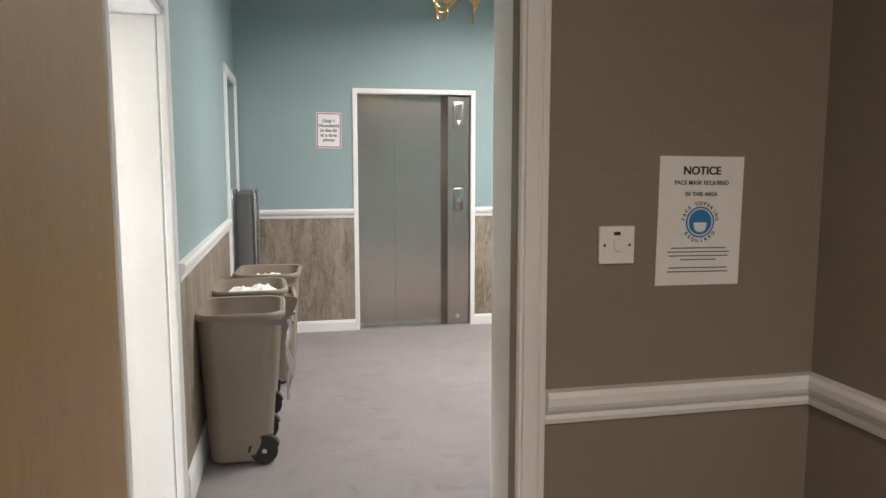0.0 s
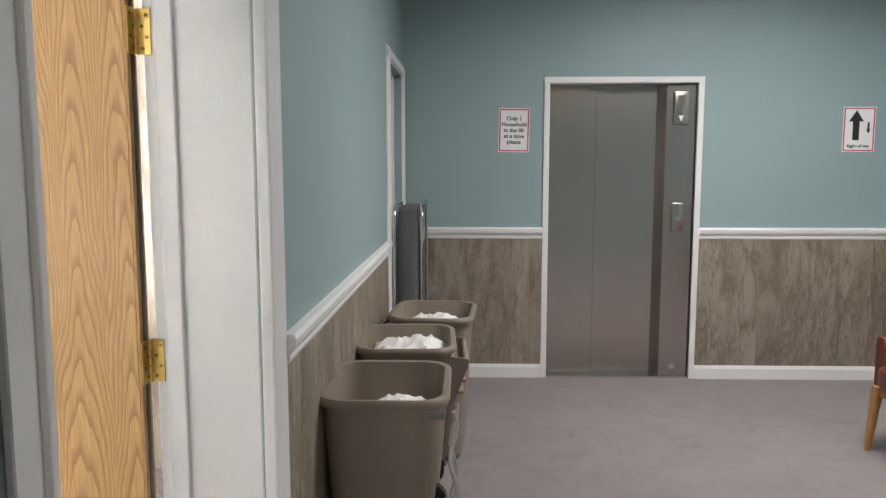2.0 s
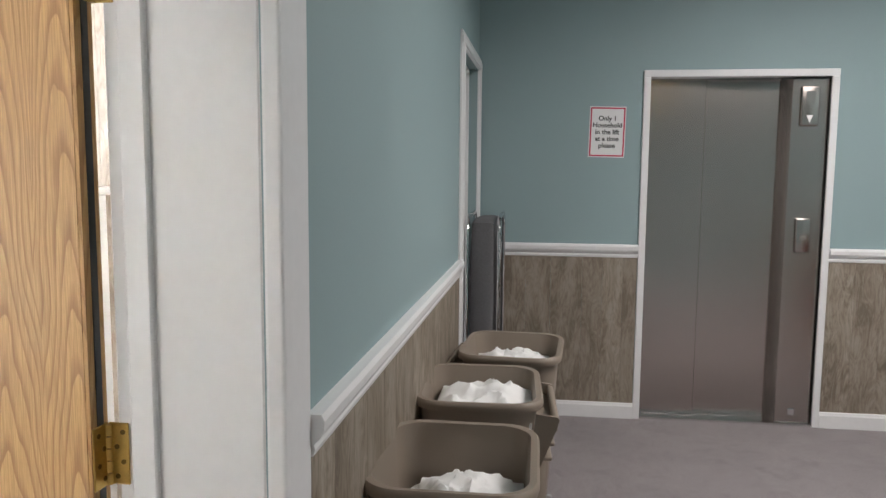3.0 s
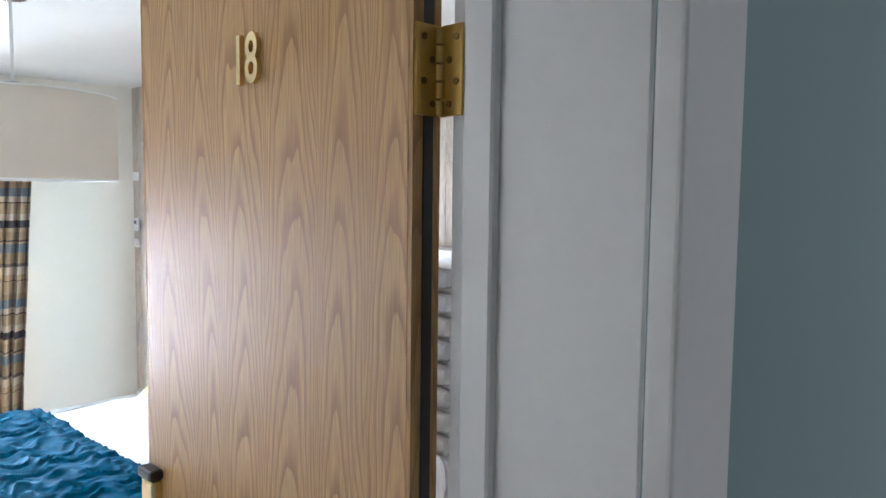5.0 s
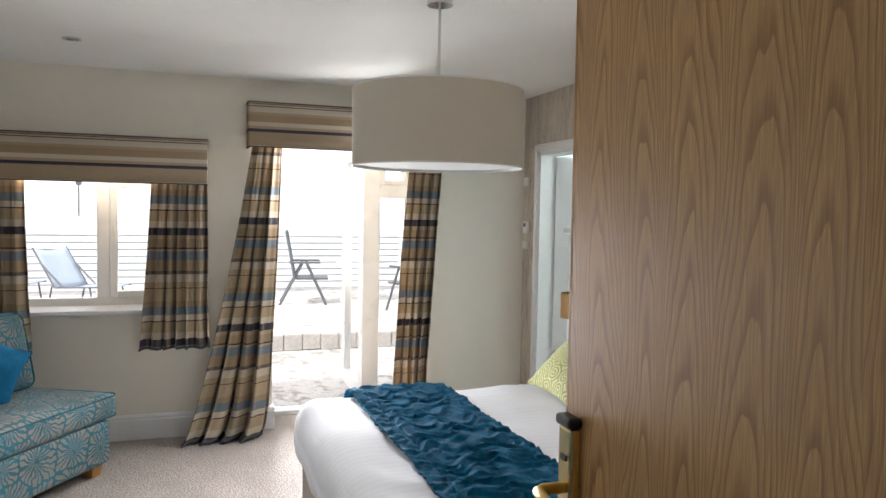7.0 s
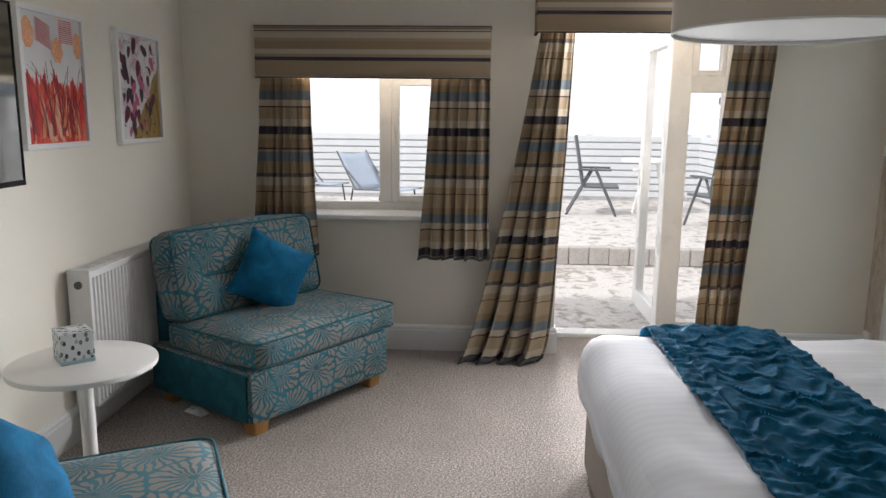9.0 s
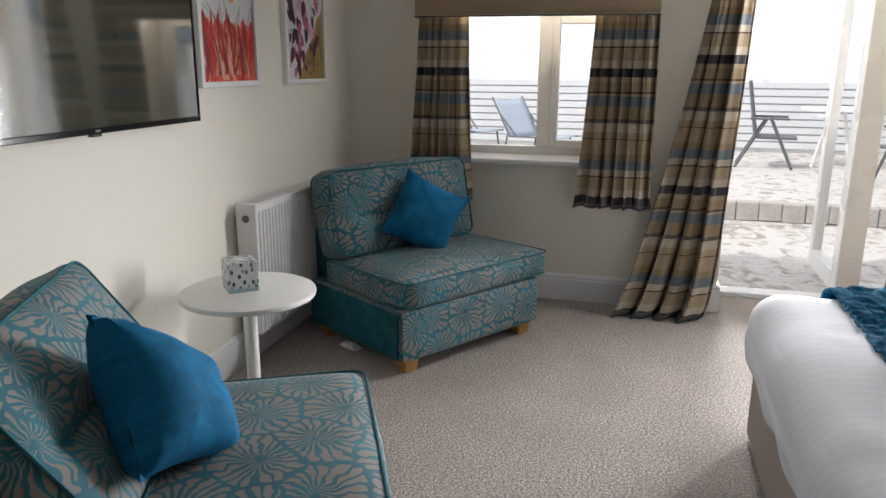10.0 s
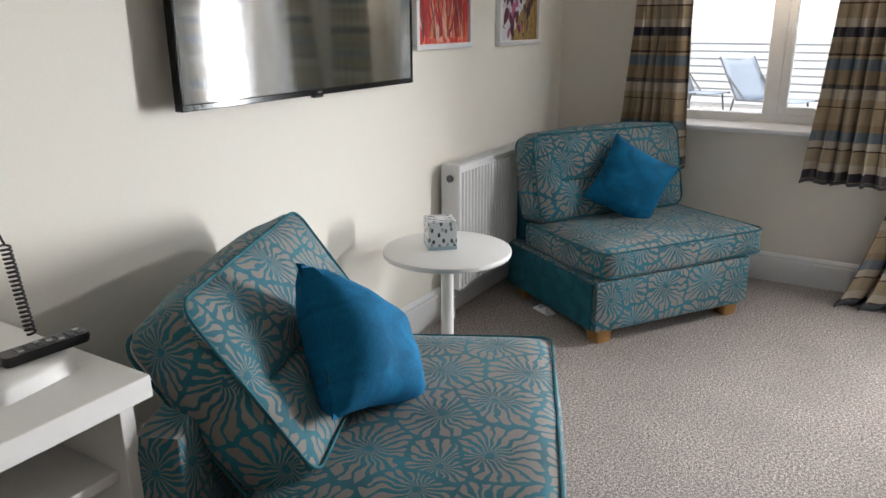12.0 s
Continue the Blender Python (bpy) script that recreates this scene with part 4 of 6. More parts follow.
def bin_thing(m, label, seed, strap):
    """A wheeled rectangular linen bin, open at the top; its handle and wheels lie at the +x side."""
    t = thing("linen_bin", m, label, "bin", "linen bins along the wall")
    bm = bmesh.new()
    rings = []
    for z, k in ((0.02, 0.0), (0.06, 0.06), (0.30, 0.4), (0.42, 0.55), (0.424, 0.575), (0.52, 0.71), (0.525, 0.735), (0.66, 0.93), (0.715, 1.0)):
        rings.append(rrect(0.29 + 0.10 * k, 0.37 + 0.09 * k, 0.08, z, cx=-0.012 * (1 - k)))
    rings += [rrect(0.425, 0.495, 0.095, 0.716), rrect(0.432, 0.502, 0.098, 0.728), rrect(0.43, 0.50, 0.098, 0.738), rrect(0.418, 0.488, 0.094, 0.745), rrect(0.385, 0.455, 0.085, 0.743)]
    for z, k in ((0.70, 0.98), (0.5, 0.7), (0.25, 0.33), (0.05, 0.05)):
        rings.append(rrect(0.275 + 0.10 * k, 0.355 + 0.09 * k, 0.075, z, cx=-0.012 * (1 - k)))
    loft(bm, rings)
    bmesh.ops.recalc_face_normals(bm, faces=bm.faces[:])
    part("body", bm, BIN, t, smooth=True)
    for s in (-1, 1):
        bm = bmesh.new()
        y = s * 0.165
        cyl(bm, (0.10, y - 0.022, 0.065), (0.10, y + 0.022, 0.065), 0.065, seg=28)
        wh = part("wheel", bm, RUBBER, t, smooth=True)
        bm = bmesh.new()
        cyl(bm, (0.10, y - 0.025, 0.065), (0.10, y + 0.025, 0.065), 0.012, seg=14)
        part("hub", bm, CHROME, wh, smooth=True)
        bm = bmesh.new()
        loft(bm, [[(0.10 + 0.078 * math.cos(radians(a)) * k, y + yy, 0.065 + 0.078 * math.sin(radians(a)) * k) for a in range(20, 181, 20) for k in (1,)] +
                  [(0.10 + 0.066 * math.cos(radians(a)), y + yy, 0.065 + 0.066 * math.sin(radians(a))) for a in range(180, 19, -20)] for yy in (-0.025, 0.025)])
        bmesh.ops.recalc_face_normals(bm, faces=bm.faces[:])
        part("wheel_arch", bm, BLACK, t, smooth=True)
    bm = bmesh.new()
    cyl(bm, (0.10, -0.18, 0.065), (0.10, 0.18, 0.065), 0.008, seg=10)
    part("axle", bm, CHROME, t)
    for k in range(0 if strap else 3):
        part("handle_rib", B(0.185, 0.262 - k * 0.008, -0.19, 0.19, 0.64 - k * 0.05, 0.652 - k * 0.05, 0.004, 2), BIN, t)
    for s in (() if strap else (-1, 1)):
        bm = bmesh.new()
        loft(bm, [[(0.17, s * 0.19 + yy, 0.50), (0.2, s * 0.19 + yy, 0.50), (0.262, s * 0.19 + yy, 0.66), (0.262, s * 0.19 + yy, 0.69), (0.19, s * 0.19 + yy, 0.70)] for yy in (-0.006, 0.006)])
        bmesh.ops.recalc_face_normals(bm, faces=bm.faces[:])
        part("handle_bracket", bm, BIN, t)
    if not strap:
        bm = bmesh.new()
        tube(bm, [(0.255, -0.185, 0.675), (0.255, 0.185, 0.675)], 0.013, 10)
        part("handle_bar", bm, BIN, t, smooth=True)
    if strap:
        for k, dy in enumerate((-0.20, -0.13)):
            bm = bmesh.new()
            r = random.Random(k + 5)
            pts = [(0.228 + 0.012 * math.sin(i * 1.3 + k), dy + 0.012 * math.sin(i * 0.9 + k * 2) + 0.003 * i, 0.70 - 0.044 * i) for i in range(10)]
            tube(bm, pts, 0.007, 6)
            part("tape_tail", bm, THREAD, t, smooth=True)
        part("tape_patch", B(0.13, 0.2, -0.2535, -0.249, 0.69, 0.715, 0.001, 1), BIN_TAPE, t)
    return t


def towels(m, w, d, h, seed, label):
    t = thing("towel_pile", m, label, "towels", "towels in the linen bins")
    bm = crumple(w, d, h, seed)
    me_faces = bm.faces[:]
    ret = bmesh.ops.extrude_face_region(bm, geom=me_faces)
    for v in ret["geom"]:
        if isinstance(v, bmesh.types.BMVert):
            v.co.z = min(v.co.z - 0.02, 0.0)
    bmesh.ops.recalc_face_normals(bm, faces=bm.faces[:])
    part("towel", bm, LINEN_PILE, t, smooth=True, keep_map=True)
    return t


bin_thing(pose(-0.005, 4.55, 0) @ Matrix.Diagonal((1, 1, 1.015, 1)), "taupe plastic wheeled linen bin with taped handle, part full", 1, True)
bin_thing(pose(0.005, 5.25, 0, 0, 0, 2), "taupe plastic wheeled linen bin heaped with white towels", 2, False)
bin_thing(pose(0.10, 5.86, 0, 0, 0, 176), "taupe plastic wheeled linen bin beside the far door", 3, False)
towels(pose(0.025, 4.55, 0.60), 0.29, 0.33, 0.085, 1.3, "white towels lying low in the first linen bin")
towels(pose(0.02, 5.25, 0.655), 0.34, 0.39, 0.085, 4.1, "white towels heaped up to the rim of the bin")
towels(pose(0.10, 5.86, 0.64), 0.32, 0.37, 0.075, 7.7, "white towels in the linen bin by the door")
# bags that carry the towels inside the bins
for k, (x, y, z) in enumerate(((0.0, 4.55, 0.60), (0.015, 5.25, 0.655), (0.095, 5.86, 0.64))):
    t = thing("laundry_bag", pose(x, y, 0.05), "white cloth bag of laundry filling the linen bin", "laundry bag", "laundry in the bins")
    part("bag", (lambda bm: [loft(bm, [rrect(0.24, 0.33, 0.06, 0.0), rrect(0.28, 0.37, 0.06, 0.3), rrect(0.30, 0.38, 0.08, z - 0.056)])] and bm)(bmesh.new()), LINEN_PILE, t, smooth=True)

# folded guest bed in the corner
t = thing("folding_bed", pose(-0.085, 6.83, 0), "folded guest bed in dark grey cloth wrapped in clear film", "folding bed")
part("mattress", soft_box(0.14, 0.60, 1.10, 0.03, 3, 0.01, 0.004), plain("grey_ticking", (0.115, 0.115, 0.12), 0.8, grain=120, vary=0.2, relief=0.4), t, smooth=True, m=pose(0, 0, 0.68))
for s in (-1, 1):
    bm = bmesh.new()
    pts = [(0.083 * s, -0.285, 0.03), (0.083 * s, -0.285, 1.18), (0.083 * s, -0.255, 1.235), (0.083 * s, -0.2, 1.25), (0.083 * s, 0.2, 1.25), (0.083 * s, 0.285, 1.18), (0.083 * s, 0.285, 0.03)]
    tube(bm, pts, 0.011, 10)
    part("frame_tube", bm, CHROME, t, smooth=True)
for y in (-0.26, 0.26):
    for x in (-0.05, 0.05):
        bm = bmesh.new()
        cyl(bm, (x - 0.01, y, 0.025), (x + 0.01, y, 0.025), 0.025, seg=16)
        part("castor", bm, RUBBER, t, smooth=True)
film = sheet(bmesh.new(), 5, 60, lambda u, v: Vector((0.09 + 0.014 * noise.noise(Vector((u * 3, v * 24, 1))), -0.31 + 0.045 * u + 0.012 * noise.noise(Vector((u * 5, v * 30, 4))), 0.25 + v * 1.0)))
part("wrap_film", film, CHROME, t, "crinkled clear plastic film", smooth=True)

# doors of the lobby
t = thing("door_west_far", pose(LW - 0.1, 6.685, 0), "closed cream painted door in a white frame", "door")
part("leaf", B(-0.04, 0, -0.385, 0.385, 0.005, 2.06, 0.003, 1), TRIM, t)
t = thing("door_east", pose(RW + 0.05, 6.35, 0), "dark door in the lobby's side wall", "door")
part("leaf", B(0, 0.044, -0.40, 0.40, 0.005, 2.015, 0.003, 1), BLACK, t)
bm = bmesh.new()
box(bm, LW - 0.14, LW - 0.002, 6.282, 6.30, 0, 2.08); box(bm, LW - 0.14, LW - 0.002, 7.07, 7.088, 0, 2.08); box(bm, LW - 0.14, LW - 0.002, 6.30, 7.07, 2.062, 2.08)
structure("trim_door_west_lining", bm, TRIM)

# tub chair
t = thing("tub_chair", pose(2.67, 5.62, 0, 0, 0, 90), "terracotta leather tub chair on light wooden legs", "armchair")
part("seat", soft_box(0.50, 0.52, 0.14, 0.04, 4, 0.02, 0.002), LEATHER, t, smooth=True, m=pose(0, 0.02, 0.40))
bm = bmesh.new()
prof = []
for k in range(-6, 31):
    a = radians(min(180.0, max(0.0, 180 * k / 24)))
    ahead = 0.045 * max(-k, k - 24, 0)          # straight arms towards the front
    x, y = 0.31 * math.cos(a), -0.02 - 0.31 * math.sin(a) + ahead
    up = max(0.0, math.sin(a))
    top = 0.63 + 0.15 * up ** 1.2 - 0.1 * ahead
    nx, ny = math.cos(a), -math.sin(a)
    prof.append([(x, y, 0.34), (x, y, top - 0.03), (x - nx * 0.01, y - ny * 0.01, top - 0.008), (x - nx * 0.035, y - ny * 0.035, top), (x - nx * 0.06, y - ny * 0.06, top - 0.01),
                 (x - nx * 0.07, y - ny * 0.07, top - 0.035), (x - nx * 0.07, y - ny * 0.07, 0.34)])
loft(bm, prof)
bmesh.ops.recalc_face_normals(bm, faces=bm.faces[:])
part("tub_back", bm, LEATHER, t, smooth=True)
part("seat_rail", B(-0.26, 0.26, -0.24, 0.27, 0.30, 0.345, 0.01, 2), BEECH, t)
for x, y in ((-0.25, 0.26), (0.25, 0.26), (-0.2, -0.24), (0.2, -0.24)):
    bm = bmesh.new()
    loft(bm, [rrect(0.05, 0.05, 0.012, 0.345, 3, x, y), rrect(0.042, 0.042, 0.012, 0.2, 3, x * 1.03, y * 1.05), rrect(0.03, 0.03, 0.009, 0.0, 3, x * 1.02, y * 1.12)])
    bmesh.ops.recalc_face_normals(bm, faces=bm.faces[:])
    part("leg", bm, BEECH, t, smooth=True)

# chandelier and the lobby's ceiling lamp
t = thing("chandelier", pose(1.2, 4.6, 2.2), "polished brass chandelier with curling arms", "chandelier")
bm = bmesh.new()
cyl(bm, (0, 0, 0.1), (0, 0, 0.9), 0.012, seg=12)
for z, r in ((0.10, 0.035), (0.2, 0.05), (0.3, 0.025)):
    bmesh.ops.create_uvsphere(bm, u_segments=16, v_segments=10, radius=r, matrix=Matrix.Translation((0, 0, z)))
cyl(bm, (0, 0, 0.86), (0, 0, 0.9), 0.05, seg=20)
part("stem", bm, BRASS, t, smooth=True)
for k in range(6):
    a = k * math.tau / 6 + 0.3
    bm = bmesh.new()
    pts = []
    for i in range(22):
        s_ = i / 21
        r = 0.03 + 0.27 * s_
        z = 0.2 - 0.17 * math.sin(s_ * math.pi * 0.75) + 0.12 * s_ ** 3
        pts.append((r * math.cos(a), r * math.sin(a), z))
    tube(bm, pts, 0.006, 8)
    loop = [((0.2 + 0.035 * math.cos(b)) * math.cos(a), (0.2 + 0.035 * math.cos(b)) * math.sin(a), 0.035 + 0.035 * math.sin(b)) for b in [j * math.tau / 14 for j in range(14)]]
    tube(bm, loop, 0.005, 6, True)
    part("arm", bm, BRASS, t, smooth=True)
    bm = bmesh.new()
    x, y = 0.3 * math.cos(a), 0.3 * math.sin(a)
    cyl(bm, (x, y, 0.19), (x, y, 0.27), 0.011, seg=12)
    part("candle", bm, PAPER, t, smooth=True)
t = thing("ceiling_light", pose(2.0, 5.2, 3.1), "flat white square ceiling light", "ceiling light")
part("housing", B(-0.78, 0.78, -0.78, 0.78, -0.06, 0, 0.01, 2), WHITE_PLASTIC, t)
t = thing("ceiling_light", pose(0.6, -0.2, 2.5), "flat white square ceiling light", "ceiling light")
part("housing", B(-0.17, 0.17, -0.17, 0.17, -0.04, 0, 0.01, 2), WHITE_PLASTIC, t)

# ---- door of the bedroom ----
door = thing("bedroom_door", pose(-0.502, 3.80, 0, 0, 0, -2.2), "oak veneered bedroom door standing wide open, brass number 18", "door")
oak_leaf(-0.722, -0.006, -0.044, 0.0, 0.008, 1.99, door)
part("lipping", B(-0.006, 0.0, -0.044, 0.0, 0.008, 1.99), OAK_EDGE, door)
part("lipping", B(-0.728, -0.722, -0.044, 0.0, 0.008, 1.99), OAK_EDGE, door)
part("smoke_seal", B(-0.0005, 0.0018, -0.028, -0.013, 0.008, 1.99), BLACK, door)
words("18", 0.1, BRASS_PALE, door, pose(-0.352, -0.049, 1.836) @ UP @ Matrix.Diagonal((0.72, 1, 1, 1)), "door_number", 0.004)
for z in (1.79, 1.02, 0.25):
    h = part("hinge", B(-0.002, 0.003, -0.042, -0.004, z - 0.052, z + 0.052, 0.001, 1), BRASS, door)
    part("hinge_leaf", B(0.004, 0.038, -0.004, 0.0, z - 0.052, z + 0.052, 0.001, 1), BRASS, h)
    for k in range(5):
        bm = bmesh.new()
        cyl(bm, (0.003, -0.004, z - 0.052 + k * 0.0208), (0.003, -0.004, z - 0.052 + k * 0.0208 + 0.018), 0.0072, seg=14)
        part("knuckle", bm, BRASS, h, smooth=True)
    for k in range(4):
        bm = bmesh.new()
        cyl(bm, (0.018 + 0.011 * (k % 2), -0.0055, z - 0.038 + k * 0.025), (0.018 + 0.011 * (k % 2), -0.003, z - 0.038 + k * 0.025), 0.0042, seg=10)
        part("screw", bm, BRASS_DARK, h)
        bm = bmesh.new()
        cyl(bm, (0.003, -0.017 - 0.013 * (k % 2), z - 0.038 + k * 0.025), (0.0042, -0.017 - 0.013 * (k % 2), z - 0.038 + k * 0.025), 0.0042, seg=10)
        part("screw", bm, BRASS_DARK, h)
lock = part("lock_case", B(-0.715, -0.665, -0.066, -0.044, 0.86, 1.12, 0.006, 2), BRASS_PALE, door)
part("lock_cap", B(-0.718, -0.662, -0.072, -0.044, 1.12, 1.14, 0.006, 2), BLACK, lock)
bm = bmesh.new()
tube(bm, [(-0.69, -0.066, 1.01), (-0.69, -0.105, 1.01), (-0.682, -0.118, 1.01), (-0.64, -0.122, 1.008), (-0.56, -0.12, 1.0)], 0.0105, 10)
part("lever_handle", bm, BRASS, lock, smooth=True)
part("card_slot", B(-0.70, -0.68, -0.068, -0.065, 1.06, 1.07), BLACK, lock)


# ---- the bedroom ----
def curtain(y0t, y1t, y0b, y1b, z0, z1, folds, label, x=-4.998, amp=0.03, kick=0.0, seed=0.0, bulge=1.0, navy=1.347, sweep=(1.0, 1.0)):
    """A hanging curtain with rounded folds, its foot drawn aside."""
    t = thing("curtain", pose(x, (y0b + y1b) / 2, z0), label, "curtain", "plaid curtains")
    cy = (y0b + y1b) / 2
    H = z1 - z0
    length = max(abs(y1t - y0t), abs(y1b - y0b)) * 2.0

    def f(u, v):
        a, b = y0b + (y0t - y0b) * v ** sweep[0], y1b + (y1t - y1b) * v ** sweep[1]
        y = a + (b - a) * u
        ph = u * folds * math.tau + seed + 0.7 * math.sin(3 * u + seed) + 0.35 * math.sin(4 * v + 5 * u + seed)
        k = amp * (0.55 + 0.6 * (1 - v)) * bulge
        dx = k * (1.6 * abs(math.sin(ph / 2)) ** 0.7 - 0.8) + 0.18 * k * math.sin(2.3 * ph + 1)
        dy = 0.35 * k * math.cos(ph)
        low = max(0.0, 1 - v * 6)
        foot = kick * (max(0.0, 1 - v * 2.2) ** 2)
        hem = 0.004 * low * math.sin(ph * 1.5 + 1)
        return Vector((dx + foot + 0.02 * noise.noise(Vector((u * 4, v * 6, seed))), y - cy + dy, v * H + (hem if z0 > 0.1 else max(0.0, hem))))

    bm = sheet(bmesh.new(), folds * 18, 46, f, lambda u, v: (u * length + seed, z0 + v * H - navy))
    ob = part("cloth", bm, PLAID, t, smooth=True, keep_map=True)
    mod = ob.modifiers.new("thickness", "SOLIDIFY")
    mod.thickness = 0.004
    # dark hem band along the foot
    bm = sheet(bmesh.new(), folds * 18, 1, lambda u, v: f(u, v * 0.016) + Vector((0.005, 0, 0)))
    ob = part("hem", bm, GREY_CLOTH, t, "dark braid hem", smooth=True)
    mod = ob.modifiers.new("thickness", "SOLIDIFY")
    mod.thickness = 0.008
    return t


curtain(1.92, 2.19, 1.87, 2.21, 0.60, 1.66, 6, "short plaid curtain in tan, navy and brown beside the window", seed=0.4, amp=0.055)
curtain(2.92, 3.235, 2.865, 3.25, 0.605, 1.66, 6, "short plaid curtain in tan, navy and brown beside the window", seed=2.1, amp=0.055)
curtain(3.53, 3.705, 3.10, 3.53, 0.004, 1.93, 4, "long plaid curtain swept aside with its foot on the carpet", seed=1.2, amp=0.062, kick=0.13, x=-5.035, navy=0.72, sweep=(0.72, 0.35))
curtain(4.61, 4.855, 4.49, 4.74, 0.004, 1.93, 4, "long plaid curtain hanging beside the glazed side light", seed=3.3, amp=0.055, kick=0.03, x=-5.03, navy=0.72, sweep=(1.25, 1.25))


def pelmet(y0, y1, z0, z1, label):
    t = thing("pelmet", pose(WEST, (y0 + y1) / 2, z0), label, "pelmet", "striped pelmets")
    h, w_, d_ = z1 - z0, (y1 - y0) / 2, 0.165
    path = [(0.0, -w_), (d_ - 0.012, -w_), (d_ - 0.003, -w_ + 0.003), (d_, -w_ + 0.012), (d_, w_ - 0.012), (d_ - 0.003, w_ - 0.003), (d_ - 0.012, w_), (0.0, w_)]
    run = [0.0]
    for a, b in zip(path, path[1:]):
        run.append(run[-1] + math.dist(a, b))
    bm = bmesh.new()
    lay = bm.loops.layers.uv.verify()
    cols = [[bm.verts.new((x, y, z * h)) for z in (0, 0.25, 0.5, 0.75, 1)] for x, y in path]
    for i in range(len(path) - 1):
        for j in range(4):
            q = bm.faces.new((cols[i][j], cols[i + 1][j], cols[i + 1][j + 1], cols[i][j + 1]))
            for l, (a, b) in zip(q.loops, ((i, j), (i + 1, j), (i + 1, j + 1), (i, j + 1))):
                l[lay].uv = (run[a], 0.002 + 0.996 * b / 4)
    ob = part("cloth_front", bm, PELMET, t, smooth=True, keep_map=True)
    mod = ob.modifiers.new("thickness", "SOLIDIFY")
    mod.thickness, mod.offset = 0.012, -1
    part("top_board", B(0, d_ - 0.014, -w_ + 0.014, w_ - 0.014, h - 0.02, h - 0.003), TRIM, t)
    for z in (0.004, h - 0.004):
        bm = bmesh.new()
        tube(bm, [(x, y, z) for x, y in path], 0.004, 6)
        part("piping", bm, GREY_CLOTH, t, smooth=True)


pelmet(1.90, 3.245, 1.645, 1.935, "striped tan and navy fabric pelmet above the window")
pelmet(3.495, 4.93, 1.90, 2.195, "striped tan and navy fabric pelmet above the patio door")


def pinched(bm):
    """Draws a back cushion in along its middle seam, front and rear."""
    for v in bm.verts:
        if abs(v.co.y) > 0.07:
            inner = max(0.0, min(1.0, (0.37 - abs(v.co.x)) / 0.08))
            v.co.y -= math.copysign(0.03 * inner * math.exp(-((v.co.z + 0.02) / 0.035) ** 2), v.co.y)
    return bm


def lounge_chair(m, label, cy, cz, tilt, cx=0.0, back_w=0.92, shift=0.0, back_h=0.44):
    """An armless upholstered chair; +y is its front, the floor z = 0."""
    t = thing("lounge_chair", m, label, "armchair", "armless lounge chairs")
    W, D = 0.90, 0.78
    # the loose base has crept sideways under its wider seat cushion
    sink = Matrix.Translation((shift, shift * 0.5, 0))
    part("base", soft_box(W + 0.02, D, 0.25, 0.025, 5, 0.006, 0.003), FLORAL, t, smooth=True, m=sink @ pose(0, 0, 0.187))
    for s in (-1, 1):
        part("side_panel", B(s * (W / 2 + 0.014) - 0.005, s * (W / 2 + 0.014) + 0.005, -D / 2 + 0.02, D / 2 - 0.03, 0.075, 0.295, 0.003, 2), PLAIN_TEAL, t, "plain faded teal velvet side", m=sink)
    part("seat_cushion", soft_box(W + 0.06, 0.68, 0.15, 0.045, 7, 0.022, 0.005, 3.0), FLORAL, t, smooth=True, m=pose(0, 0.07, 0.365, 1.5, 0, 0))
    for z in (0.312, 0.425):
        bm = bmesh.new()
        pts = [(x, y + 0.07, z + y * 0.026) for x, y, _ in rrect(W + 0.065, 0.685, 0.05, 0, 5)]
        tube(bm, pts, 0.0045, 6, True)
        part("piping", bm, PIPING, t, smooth=True)
    part("back_frame", soft_box(W if shift else W + 0.05, 0.12, 0.52 if shift else 0.54, 0.03, 5, 0.006, 0.003, 5.0), PLAIN_TEAL if shift else FLORAL, t, smooth=True, m=pose(0, -0.345 if shift else -0.43, 0.32 if shift else 0.335))
    back = part("back_cushion", pinched(soft_box(back_w, 0.19, back_h, 0.05, 9, 0.03, 0.006, 8.0)), FLORAL, t, smooth=True, m=pose(cx, cy, cz, tilt, 0, 0))
    for y in (-0.088, 0.088):
        bm = bmesh.new()
        tube(bm, [(x, y, z) for x, z, _ in rrect(back_w - 0.015, back_h - 0.015, 0.05, 0, 5)], 0.005, 6, True)
        part("back_piping", bm, PIPING, back, smooth=True)
    bm = bmesh.new()
    tube(bm, [(x / 20 * (back_w - 0.1) - (back_w - 0.1) / 2, 0.074 + 0.03 * (1 - (x / 10 - 1) ** 2), -0.02) for x in range(21)], 0.004, 6)
    part("seam", bm, PIPING, back, smooth=True)
    for x in (-0.385, 0.385):
        for y in (-0.32, 0.32):
            part("foot", (lambda bm: [loft(bm, [rrect(0.075, 0.075, 0.008, 0.0, 2, x, y), rrect(0.09, 0.09, 0.008, 0.065, 2, x, y)])] and bm)(bmesh.new()), BEECH, t, smooth=True, m=sink)
    return t


c1 = Vector((-4.175, 2.48, 0)) - Vector((0.555, 0.832, 0)) * 0.40
lounge_chair(pose(c1.x, c1.y, 0, 0, 0, math.degrees(math.atan2(-0.555, 0.832))), "teal and grey floral velvet lounge chair by the window", -0.245, 0.645, 13, 0.025, 0.92, 0.05)
c2 = Vector((-2.41, 2.56, 0)) - Vector((-0.42, 0.907, 0)) * 0.40
lounge_chair(pose(c2.x, c2.y, 0, 0, 0, math.degrees(math.atan2(0.42, 0.907))), "teal and grey floral velvet lounge chair beside the desk", -0.338, 0.597, 35, -0.05, 0.83, 0.0, 0.50)


